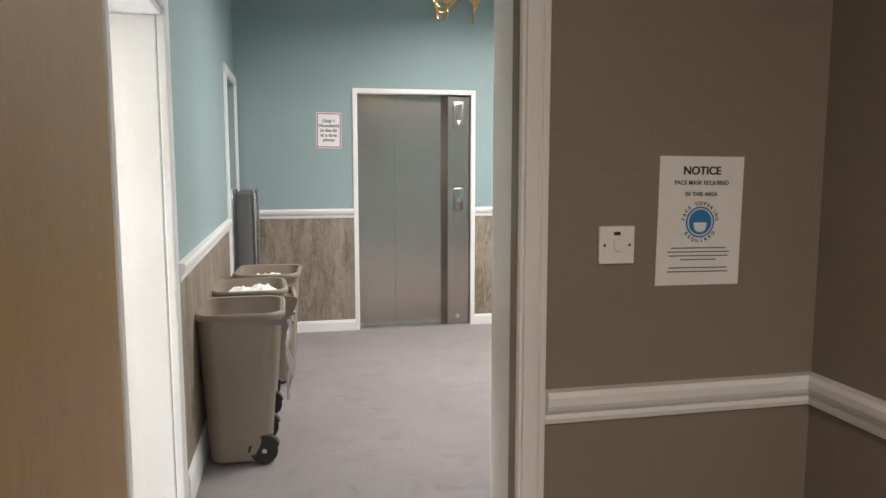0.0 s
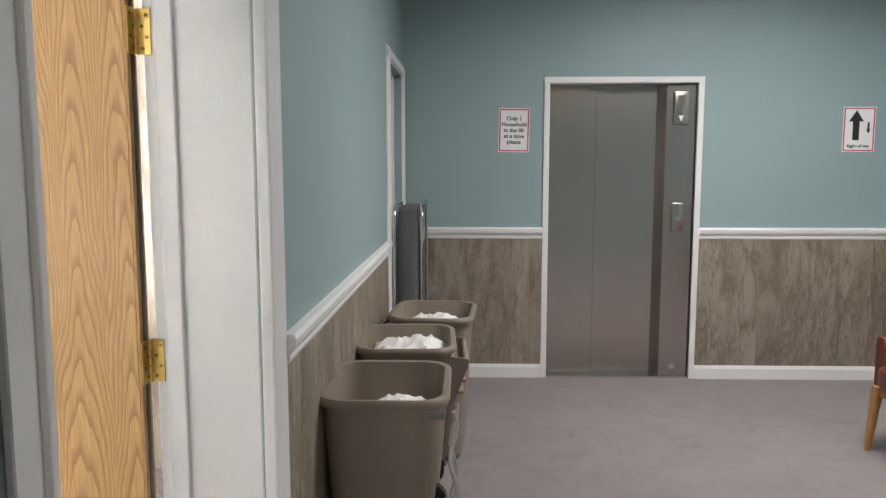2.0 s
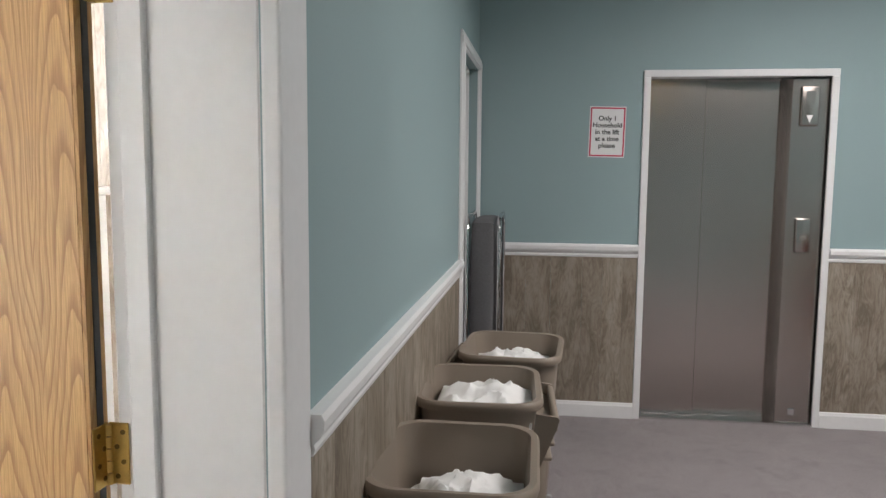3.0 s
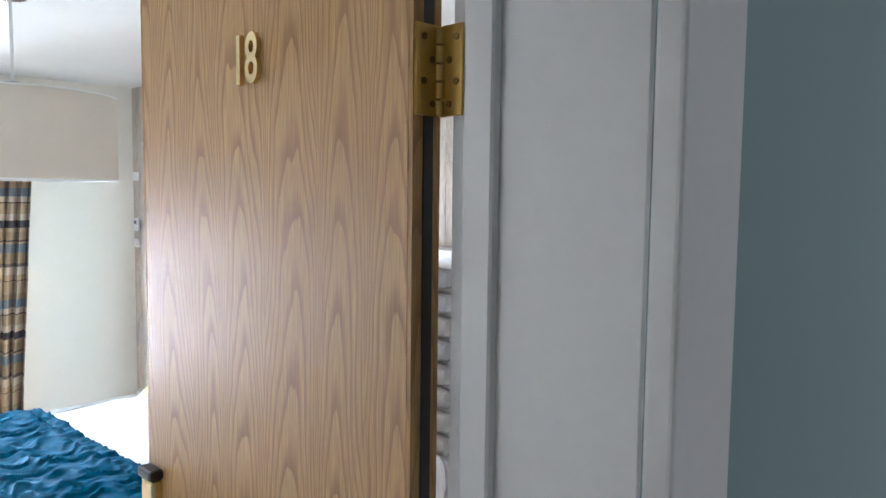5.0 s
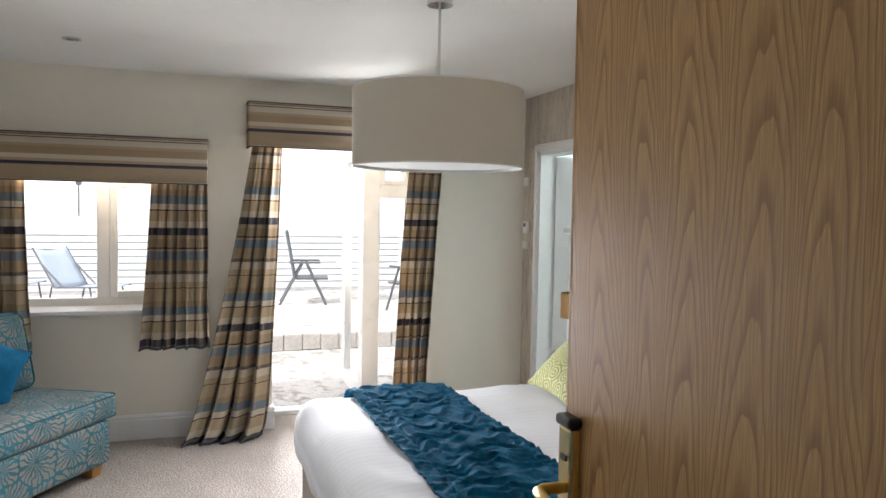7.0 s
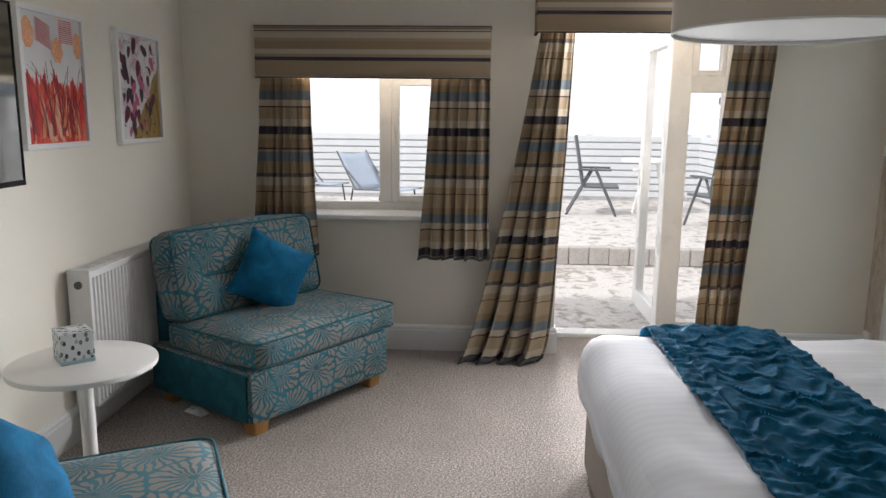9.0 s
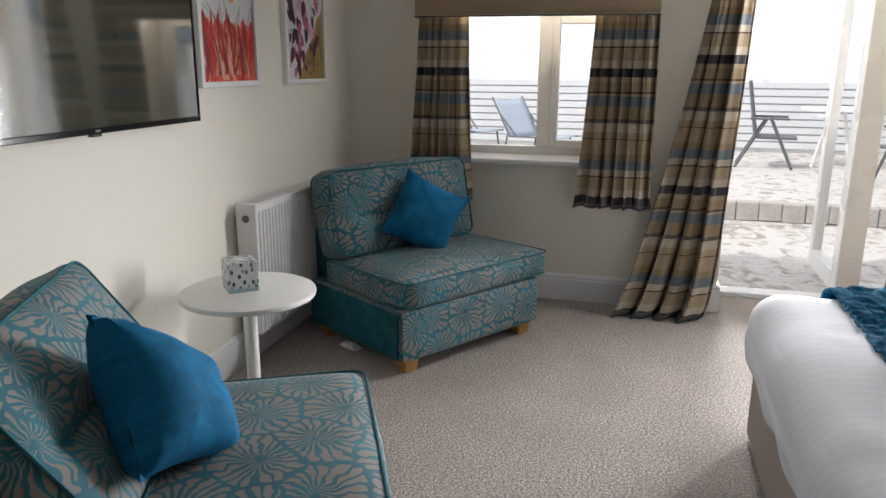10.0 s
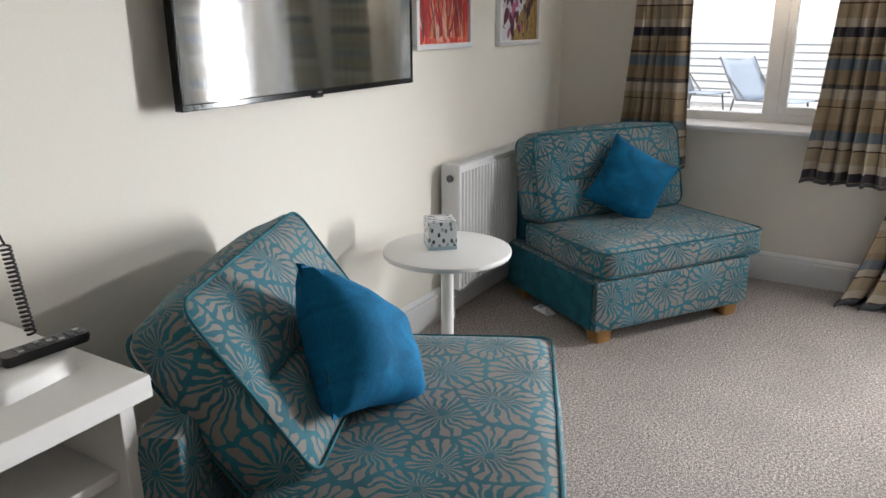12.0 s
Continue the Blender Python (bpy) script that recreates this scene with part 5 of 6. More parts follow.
def cushion(name, m, s, thick, material, label, seed, droop=0.0):
    t = thing(name, m, label, "cushion", "scatter cushions" if name == "scatter_cushion" else "")
    part("cover", pillow_mesh(s, thick, seed=seed, droop=droop, pinch=0.11 if droop else 0.1, creases=0.017 if droop else 0.015), material, t, smooth=True, keep_map=True)
    return t


m1 = pose(c1.x, c1.y, 0, 0, 0, math.degrees(math.atan2(-0.555, 0.832)))
m2 = pose(c2.x, c2.y, 0, 0, 0, math.degrees(math.atan2(0.42, 0.907)))
cushion("scatter_cushion", m1 @ pose(0.0, -0.03, 0.625, 22, -28, -34), 0.37, 0.17, CUSHION, "plain teal velvet cushion leaning in the lounge chair", 0.5)
slump = Matrix(((-0.91, 0.17, -0.32, -2.185), (0.01, -0.87, -0.49, 2.12), (-0.35, -0.46, 0.81, 0.63), (0, 0, 0, 1)))
cushion("scatter_cushion", slump, 0.39, 0.235, CUSHION, "plain teal velvet cushion slumped against the chair back", 2.5, 0.15)

t = thing("crumpled_tissue", pose(-4.03, 1.84, 0, 0, 0, 60), "crumpled white tissue on the carpet under the chair", "tissue")
part("tissue", crumple(0.13, 0.06, 0.035, 3.7, 14), LINEN_PILE, t, smooth=True, keep_map=True)

# side table with a tissue box
t = thing("side_table", pose(-3.195, 1.77, 0), "round white side table on a single post", "side table")
bm = bmesh.new()
prof = [(0.0, 0.552), (0.245, 0.552), (0.254, 0.548), (0.256, 0.54), (0.254, 0.53), (0.245, 0.526), (0.0, 0.526)]
loft(bm, [[(max(r, 0.001) * math.cos(k * math.tau / 64), max(r, 0.001) * math.sin(k * math.tau / 64), z) for k in range(64)] for r, z in prof])
bmesh.ops.recalc_face_normals(bm, faces=bm.faces[:])
part("tabletop", bm, WHITE_PLASTIC, t, smooth=True)
part("post", cyl(bmesh.new(), (0, 0, 0.015), (0, 0, 0.527), 0.026, seg=28), WHITE_PLASTIC, t, smooth=True)
part("base_plate", cyl(bmesh.new(), (0, 0, 0), (0, 0, 0.016), 0.2, 0.19, seg=48), WHITE_PLASTIC, t, smooth=True)


def leaf_print():
    s = Nodes("leaf_printed_card")
    uv = s.n("TexCoord").outputs["UV"]
    vor = s.n("TexVoronoi")
    vor.voronoi_dimensions = "2D"
    s.link(s.scaled(uv, (46, 30, 1)), vor.inputs["Vector"])
    vor.inputs["Scale"].default_value = 1.0
    hole = s.math("LESS_THAN", vor.outputs["Distance"], 0.27)
    tone = s.n("SeparateColor")
    s.link(vor.outputs["Color"], tone.inputs[0])
    ink = s.ramp(tone.outputs[0], [(0.0, (0.03, 0.05, 0.06)), (0.35, (0.16, 0.2, 0.2)), (0.6, (0.06, 0.09, 0.1)), (0.8, (0.35, 0.42, 0.42))], True)
    col = s.mix(hole, (0.66, 0.69, 0.7), ink)
    return s.out(col, 0.55)


LEAF_CARD = leaf_print()
t = thing("tissue_box", pose(-3.2, 1.735, 0.552, 0, 0, 42), "cube tissue box printed with small dark leaves", "tissue box")
part("carton", B(-0.057, 0.057, -0.057, 0.057, 0.014, 0.115, 0.002, 1), LEAF_CARD, t)
part("carton_foot", B(-0.0575, 0.0575, -0.0575, 0.0575, 0, 0.016, 0.002, 1), plain("pale_blue_card", (0.36, 0.5, 0.56), 0.55, vary=0.03), t)
bm = bmesh.new()
loft(bm, [[(0.03 * math.cos(k * math.tau / 24), 0.018 * math.sin(k * math.tau / 24), z) for k in range(24)] for z in (0.1145, 0.1165)])
part("opening_flap", bm, PAPER, t)

# television
t = thing("television", pose(-2.79, SOUTH, 1.17), "flat black television on the wall, switched off", "television")
part("back_case", B(-0.50, 0.50, 0.03, 0.055, 0.03, 0.62, 0.01, 2), BLACK, t)
part("wall_bracket", B(-0.2, 0.2, 0.0, 0.03, 0.18, 0.46, 0.004, 1), BLACK, t)
bm = bmesh.new()
for a in ((-0.585, 0.585, 0.05, 0.083, 0.0, 0.020), (-0.585, 0.585, 0.05, 0.083, 0.65, 0.66), (-0.585, -0.575, 0.05, 0.083, 0.02, 0.65), (0.575, 0.585, 0.05, 0.083, 0.02, 0.65)):
    box(bm, *a, 0.003, 2)
part("bezel", bm, GLOSS_BLACK, t)
part("screen", B(-0.576, 0.576, 0.052, 0.079, 0.019, 0.651), SCREEN, t)
part("sensor", B(-0.022, 0.022, 0.06, 0.082, -0.009, 0.0, 0.003, 2), BLACK, t)
part("maker_mark", B(-0.012, 0.012, 0.083, 0.0845, 0.006, 0.014), CHROME, t)


# pictures
def art_red():
    """Pale paper with a loose red wash over its lower half."""
    s = Nodes("red_abstract_print")
    uv = s.n("TexCoord").outputs["UV"]
    sep = s.n("SeparateXYZ")
    s.link(uv, sep.inputs[0])
    n1, n2 = s.noise(s.scaled(uv, (14, 2.5, 1)), 1.0, 4, 0.6, 0.6), s.noise(uv, 5.0, 3, 0.6, 0.5)
    wash = s.ramp(n1, [(0.3, (0.42, 0.008, 0.012)), (0.48, (0.66, 0.03, 0.025)), (0.58, (0.74, 0.13, 0.07)), (0.68, (0.76, 0.32, 0.2))])
    paper_tone = s.mix(n2, (0.62, 0.65, 0.68), (0.76, 0.76, 0.77))
    edge = s.math("ADD", sep.outputs[1], s.math("MULTIPLY", s.math("SUBTRACT", n1, 0.5), 0.5))
    return s.out(s.mix(s.math("GREATER_THAN", edge, 0.5), wash, paper_tone), 0.5)


def flat_print(name, pts, layer, material, parent):
    """A flat inked shape on a print, facing out of the wall."""
    bm = bmesh.new()
    bm.faces.new([bm.verts.new((x, 0.0172 + layer * 0.00004, z)) for x, z in pts])
    part(name, bm, material, parent)


def grass_print(t, a):
    """Red and orange blades, dark arching stems, orange clouds and red hatching."""
    r = random.Random(23)
    reds = [plain("scarlet_ink", (0.62, 0.02, 0.02), 0.5), plain("deep_red_ink", (0.4, 0.008, 0.015), 0.5), plain("orange_ink", (0.74, 0.2, 0.09), 0.5), plain("coral_ink", (0.75, 0.38, 0.28), 0.5)]
    stem = plain("dark_stem_ink", (0.09, 0.01, 0.02), 0.5)
    cloud = plain("pale_coral_ink", (0.76, 0.36, 0.2), 0.5, grain=90, vary=0.4)
    layer = 0
    for k in range(40):
        x, w, h, lean = r.uniform(-a + 0.02, a - 0.02), r.uniform(0.006, 0.016), r.uniform(0.07, 0.2), r.uniform(-0.06, 0.06)
        tip = max(-a + 0.005, min(a - 0.005, x + lean))
        z0 = r.uniform(0.024, 0.09)
        flat_print("printed_blade", [(x - w, z0), (x + w, z0), ((x + tip) / 2 + w, z0 + h * 0.55), (tip, z0 + h), ((x + tip) / 2 - w, z0 + h * 0.55)], layer, reds[k % 4], t)
        layer += 1
    for k in range(26):
        x, bend, h = r.uniform(-a + 0.03, a - 0.03), r.uniform(-0.24, 0.24), r.uniform(0.17, 0.32)
        line = [(max(-a + 0.004, min(a - 0.004, x + bend * (i / 9) ** 2)), 0.05 + h * (i / 9) * (1.15 - 0.15 * i / 9)) for i in range(10)]
        flat_print("printed_stem", [(px - 0.0019, pz) for px, pz in line] + [(px + 0.0019, pz) for px, pz in line[::-1]], layer, stem, t)
        layer += 1
    for cx, cz, w, h in ((0.17, 0.455, 0.042, 0.06), (-0.03, 0.40, 0.04, 0.05), (-0.185, 0.43, 0.03, 0.055)):
        ring = [k * math.tau / 22 for k in range(22)]
        flat_print("printed_cloud", [(max(-a + 0.003, min(a - 0.003, cx + w * (1 + 0.14 * math.sin(q * 7 + cz * 40)) * math.cos(q))), cz + h * (1 + 0.1 * math.sin(q * 9)) * math.sin(q)) for q in ring], layer, cloud, t)
        layer += 1
    for k in range(24):
        x0, slope, z = (-0.05, 0.0, 0.43 + 0.004 * k) if k % 2 else (0.115, 0.03, 0.40 + 0.004 * k)
        flat_print("printed_hatch", [(x0 - 0.1, z), (x0, z + slope), (x0, z + slope + 0.003), (x0 - 0.1, z + 0.003)], layer, reds[0], t)
        layer += 1


def art_leaves():
    s = Nodes("white_leaf_print")
    uv = s.n("TexCoord").outputs["UV"]
    sep = s.n("SeparateXYZ")
    s.link(uv, sep.inputs[0])
    n1, n2 = s.noise(uv, 3.2, 3, 0.6), s.noise(s.scaled(uv, (30, 3, 1)), 1.0, 3, 0.7, 0.6)
    base = s.mix(s.ramp(n1, [(0.5, 0.0), (0.6, 0.75)]), (0.72, 0.73, 0.75), (0.62, 0.32, 0.45))
    gold = s.ramp(n2, [(0.35, (0.16, 0.09, 0.03)), (0.6, (0.45, 0.3, 0.09))])
    corner = s.math("GREATER_THAN", s.math("SUBTRACT", sep.outputs[0], s.math("ADD", sep.outputs[1], s.math("MULTIPLY", n1, 0.3))), 0.12)
    col = s.mix(corner, base, gold)
    ring = s.noise(uv, 6.0, 1, 0.4, 1.0)
    line = s.math("LESS_THAN", s.math("ABSOLUTE", s.math("SUBTRACT", ring, 0.5)), 0.008)
    col = s.mix(line, col, (0.03, 0.02, 0.03))
    return s.out(col, 0.5)


def picture(x0, x1, z0, z1, art, label, leaves=False):
    t = thing("framed_picture", pose((x0 + x1) / 2, SOUTH, z0), label, "picture", "framed prints")
    w_, h = (x1 - x0) / 2, z1 - z0
    bm = bmesh.new()
    for a in ((-w_, w_, 0, 0.03, 0, 0.024), (-w_, w_, 0, 0.03, h - 0.024, h), (-w_, -w_ + 0.024, 0, 0.03, 0.024, h - 0.024), (w_ - 0.024, w_, 0, 0.03, 0.024, h - 0.024)):
        box(bm, *a, 0.003, 2)
    part("frame", bm, TRIM, t)
    bm = bmesh.new()
    a, b = w_ - 0.022, h - 0.022
    sheet(bm, 1, 1, lambda u, v: Vector((a - 2 * a * u, 0.016, 0.022 + (b - 0.022) * v)))
    part("print", bm, art, t, keep_map=True)
    part("backing", B(-a, a, 0.002, 0.012, 0.022, b), TRIM, t)
    if leaves:
        r = random.Random(11)
        maroon, dark, rose = plain("maroon_ink", (0.09, 0.01, 0.035), 0.5), plain("plum_ink", (0.035, 0.012, 0.03), 0.5), plain("rose_ink", (0.5, 0.11, 0.24), 0.5)
        for k in range(46):
            cx, cz = r.uniform(-a + 0.04, a - 0.04), r.uniform(0.06, b - 0.05)
            if -cx - (cz - h / 2) * 0.9 > 0.2:
                continue
            L, ang = r.uniform(0.022, 0.048), r.uniform(-0.6, 0.6) + (0 if r.random() > 0.25 else 2.6)
            pts = []
            for i in range(14):
                q = i / 14 * math.tau
                px, pz = 0.5 * L * math.sin(q) * (1 + 0.35 * math.cos(q)), L * math.cos(q)
                pts.append((cx + px * math.cos(ang) - pz * math.sin(ang), cz + px * math.sin(ang) + pz * math.cos(ang)))
            flat_print("printed_leaf", pts, k, (maroon, maroon, dark, rose)[k % 4], t)
    return t


grass_print(picture(-3.97, -3.49, 1.29, 1.85, art_red(), "white framed red and orange abstract print"), 0.216)
picture(-4.745, -4.255, 1.285, 1.845, art_leaves(), "white framed print of maroon leaves on white", True)

# radiator
t = thing("radiator", pose(-4.17, SOUTH, 0.16), "white double panel radiator with side grilles", "radiator")
W = 0.475
part("back_panel", B(-W, W, 0.025, 0.04, 0.0, 0.60, 0.004, 2), TRIM, t)
bm = bmesh.new()
ridge = []
for k in range(29):
    x = -W + 0.03 + (2 * W - 0.06) * k / 28
    ridge += [(x - 0.010, 0.118), (x - 0.006, 0.126), (x + 0.006, 0.126), (x + 0.010, 0.118)]
pts = [(-W, 0.118)] + ridge + [(W, 0.118), (W, 0.108), (-W, 0.108)]
loft(bm, [[(x, y, z) for x, y in pts] for z in (0.02, 0.58)])
bmesh.ops.recalc_face_normals(bm, faces=bm.faces[:])
part("front_panel", bm, TRIM, t)
for z0, z1 in ((0.575, 0.61), (0.0, 0.025)):
    part("panel_rim", B(-W, W, 0.105, 0.12, z0, z1, 0.004, 2), TRIM, t)
for x in (-W, W):
    part("side_cover", B(x - 0.004, x + 0.004, 0.02, 0.12, 0.005, 0.615, 0.002, 1), TRIM, t)
part("top_grille", (lambda bm: [box(bm, -W, W, 0.028, 0.107, 0.605, 0.612)] + [box(bm, -W + 0.04 + k * 0.031, -W + 0.05 + k * 0.031, 0.04, 0.095, 0.611, 0.615) for k in range(28)] and bm)(bmesh.new()), TRIM, t)
# dark disc: the shade inside the open hole put into its colour
bm = bmesh.new()
cyl(bm, (W + 0.004, 0.07, 0.55), (W + 0.012, 0.07, 0.55), 0.017, seg=18)
part("bleed_plug", bm, GREY_FRAME, t, smooth=True)
bm = bmesh.new()
cyl(bm, (W - 0.03, 0.07, -0.06), (W - 0.03, 0.07, 0.01), 0.009, seg=10)
cyl(bm, (W - 0.03, 0.07, -0.05), (W + 0.03, 0.07, -0.05), 0.014, seg=12)
cyl(bm, (W - 0.03, 0.07, -0.159), (W - 0.03, 0.07, -0.05), 0.0075, seg=10)
part("valve", bm, WHITE_PLASTIC, t, smooth=True)

# desk with telephone, remote control
t = thing("desk", pose(-1.06, 1.72, 0), "white laminate desk with a slab side panel", "desk")
part("top", B(-0.58, 0.56, -0.295, 0.29, 0.69, 0.74, 0.003, 2), WHITE_PLASTIC, t)
part("side_panel", B(-0.56, -0.525, -0.28, 0.25, 0.0, 0.69, 0.002, 1), WHITE_PLASTIC, t)
part("side_panel", B(0.50, 0.535, -0.28, 0.25, 0.0, 0.69, 0.002, 1), WHITE_PLASTIC, t)
part("back_panel", B(-0.525, 0.50, -0.28, -0.26, 0.30, 0.69, 0.002, 1), WHITE_PLASTIC, t)
part("lower_shelf", B(-0.525, 0.50, -0.26, 0.22, 0.50, 0.525, 0.002, 1), WHITE_PLASTIC, t)
ph = thing("telephone", pose(-1.49, 1.80, 0.74, 0, 0, 8), "white desk telephone with a black coiled cord", "telephone")
part("body", (lambda bm: [loft(bm, [rrect(0.2, 0.16, 0.03, 0.0, 4), rrect(0.19, 0.15, 0.03, 0.025, 4), rrect(0.17, 0.13, 0.03, 0.032, 4)])] and bm)(bmesh.new()), WHITE_PLASTIC, ph, smooth=True)
bm = bmesh.new()
pts = []
for k in range(150):
    s_ = k / 149
    a = k * 0.85
    pts.append((-0.125 - 0.02 * s_ + 0.010 * math.cos(a), -0.11 - 0.06 * s_ + 0.010 * math.sin(a), 0.03 + 0.19 * s_))
pts += [(-0.145 + 0.006 * k, -0.18 - 0.004 * k, 0.225 + 0.035 * k) for k in range(1, 14)]
tube(bm, pts, 0.0028, 6)
part("coiled_cord", bm, BLACK, ph, smooth=True)
rc = thing("remote_control", pose(-1.555, 1.80, 0.774, 0, 0, -6), "black television remote control", "remote control")
part("case", (lambda bm: [loft(bm, [rrect(0.17, 0.042, 0.012, 0.0, 4), rrect(0.176, 0.047, 0.012, 0.012, 4), rrect(0.17, 0.044, 0.012, 0.021, 4)])] and bm)(bmesh.new()), BLACK, rc, smooth=True)
for i in range(7):
    for j in range(3):
        part("key", B(-0.075 + i * 0.02, -0.064 + i * 0.02, -0.014 + j * 0.011, -0.006 + j * 0.011, 0.0205, 0.0235), GREY_FRAME if (i + j) % 4 else THREAD, rc)

# bed
BX0, BX1, BY0, BY1 = -3.57, -1.95, 3.65, 5.36
bed = thing("double_bed", pose((BX0 + BX1) / 2, (BY0 + BY1) / 2, 0), "made double bed with white duvet on a beige divan", "bed")
hw, hl = (BX1 - BX0) / 2, (BY1 - BY0) / 2
part("divan_base", B(-hw, hw, -hl, hl, 0.02, 0.31, 0.012, 2), DIVAN, bed)
part("mattress", soft_box(2 * hw, 2 * hl, 0.2, 0.05, 4, 0.0, 0.002), DIVAN, bed, smooth=True, m=pose(0, 0, 0.40))
bm = soft_box(2 * hw + 0.13, 2 * hl + 0.08, 0.34, 0.12, 22, 0.012, 0.0)
for v in bm.verts:
    c = v.co
    low = max(0.0, -c.z / 0.17)
    side = max(abs(c.x) / (hw + 0.065), abs(c.y) / (hl + 0.04))
    ruck = 0.014 * math.sin(c.x * 17 + 2 * math.sin(c.y * 9)) * low if side > 0.9 else 0
    c.x -= math.copysign(0.018 * low, c.x) if abs(c.x) > hw else 0
    c.y += ruck - (math.copysign(0.018 * low, c.y) if abs(c.y) > hl else 0)
    c.z += noise.noise(Vector((c.x * 3, c.y * 3, 0))) * 0.012 + noise.noise(Vector((c.x * 11, c.y * 11, 4))) * 0.003
    fold = max(0.0, 1 - 3.2 * abs(noise.noise(Vector((c.x * 4.5 + c.z * 5, c.y * 4.5 - c.z * 6, c.z * 3)))))
    v.normal_update()
    c += v.normal * 0.007 * fold
part("duvet", bm, SHEET, bed, smooth=True, m=pose(0, 0, 0.425))
for x in (-hw + 0.1, hw - 0.1):
    for y in (-hl + 0.1, hl - 0.1):
        part("castor", cyl(bmesh.new(), (x, y, 0), (x, y, 0.025), 0.025, seg=14), BLACK, bed)

r_ = thing("bed_runner", pose((BX0 + BX1) / 2, 4.11, 0.6), "teal ruched velvet runner across the bed", "bed runner")
RX = hw + 0.075


def runner_f(u, v):
    s_ = (2 * u - 1) * (RX + 0.17)
    a = abs(s_)
    flat = RX - 0.12
    if a < flat:
        x, z = a, 0.0
    elif a < flat + 0.188:
        q = (a - flat) / 0.12
        x, z = flat + 0.12 * math.sin(q), -0.12 * (1 - math.cos(q))
    else:
        x, z = RX, -0.12 - (a - flat - 0.188)
    y = (v - 0.5) * 0.49
    band = 1.0 if 0.1201 < v < 0.8799 else 0.55
    p = Vector((s_ * 9, y * 13, 0))
    q_ = Vector((s_ * 15 + 1.6 * noise.noise(Vector((s_ * 5, y * 11, 3))), y * 6.5, 1))
    h = band * (0.014 * max(0.0, 1 - 2.6 * abs(noise.noise(q_))) ** 1.6 + 0.004 * max(0.0, 1 - 3.0 * abs(noise.noise(q_ * 2.3))) + 0.012 * abs(noise.noise(p * 0.8)) + 0.002 * noise.noise(p * 4))
    if band < 1:
        h += 0.003 * math.sin(s_ * 110 + 3 * noise.noise(Vector((s_ * 9, v * 30, 2)))) + 0.006 * noise.noise(Vector((s_ * 26, y * 40, 7)))
    sgn = 1 if s_ >= 0 else -1
    top = max(0.0, min(1.0, (RX - x) / 0.05))
    return Vector((sgn * (x + 0.006 + h * (1 - top)), y + 0.006 * math.sin(s_ * 8), z + 0.025 + h * top))


for nm, va, vb, rows in (("border_band", 0.0, 0.12, 8), ("ruched_velvet", 0.12, 0.88, 50), ("border_band", 0.88, 1.0, 8)):
    bm = sheet(bmesh.new(), 330, rows, lambda u, v: runner_f(u, va + (vb - va) * v), lambda u, v: (u * 2.0, (va + (vb - va) * v) * 0.49))
    ob = part(nm, bm, RUNNER, r_, "gathered velvet border" if nm == "border_band" else "", smooth=True, keep_map=True)
    mod = ob.modifiers.new("thickness", "SOLIDIFY")
    mod.thickness = 0.01


def lace():
    s = Nodes("lime_patterned_cloth")
    uv = s.n("TexCoord").outputs["UV"]
    vor = s.n("TexVoronoi")
    vor.voronoi_dimensions = "2D"
    s.link(s.scaled(uv, (10.5, 10.5, 1)), vor.inputs["Vector"])
    vor.inputs["Scale"].default_value, vor.inputs["Randomness"].default_value = 1.0, 0.35
    d_ = vor.outputs["Distance"]
    rings = s.math("GREATER_THAN", s.math("SINE", s.math("MULTIPLY", d_, 34.0)), 0.35)
    col = s.mix(rings, (0.27, 0.275, 0.03), (0.52, 0.52, 0.3))
    s.bump(rings, 0.2, 0.001)
    return s.out(col, 0.8, Sheen_Weight=0.2)


cushion("lime_cushion", pose(-3.15, 4.93, 0.79, -46, 4, 0), 0.48, 0.13, lace(), "lime green cushion with a pale lace pattern", 6.1)
for k, x in enumerate((-3.12, -2.38)):
    t = thing("pillow", pose(x, 5.14, 0.68), "white pillow at the head of the bed", "pillow", "bed pillows")
    part("case", pillow_mesh(0.7, 0.2, seed=k * 3.0), PILLOWCASE, t, smooth=True, keep_map=True, m=pose(0, 0, 0, 62, 0, 0) @ Matrix.Diagonal((1, 1, 0.68, 1)))

# headboard wall
t = thing("headboard", pose(-2.76, NORTH, 0), "tall white headboard panel with silver velvet rolls", "headboard")
part("panel", B(-1.43, 1.2, -0.12, 0.0, 0.0, 1.38, 0.003, 1), TRIM, t)
part("ledge", B(-1.45, 1.22, -0.15, 0.0, 1.38, 1.415, 0.004, 2), TRIM, t)
for k in range(8):
    part("velvet_roll", soft_box(1.8, 0.09, 0.098, 0.044, 5, 0.006, 0.003, k * 2.0), SILVER_VELVET, t, smooth=True, m=pose(-0.03, -0.165, 0.60 + k * 0.1))
t = thing("wall_lamp", pose(-3.88, NORTH - 0.12, 0.96), "chrome bedside wall lamp with a tan drum shade", "wall lamp")
part("backplate", B(0.06, 0.18, -0.018, 0, -0.09, 0.09, 0.004, 2), CHROME, t)
bm = bmesh.new()
tube(bm, [(0.12, -0.018, -0.06), (0.12, -0.09, -0.06), (0.10, -0.1, -0.06), (0.0, -0.1, -0.06), (0.0, -0.1, -0.02)], 0.008, 8)
part("bracket_arm", bm, CHROME, t, smooth=True)
bm = bmesh.new()
loft(bm, [[(r * math.cos(k * math.tau / 40), -0.1 + r * math.sin(k * math.tau / 40), z) for k in range(40)] for r, z in ((0.10, -0.07), (0.10, 0.075), (0.097, 0.075), (0.097, -0.07))], False, False)
part("shade", bm, TAN_SHADE, t, smooth=True)

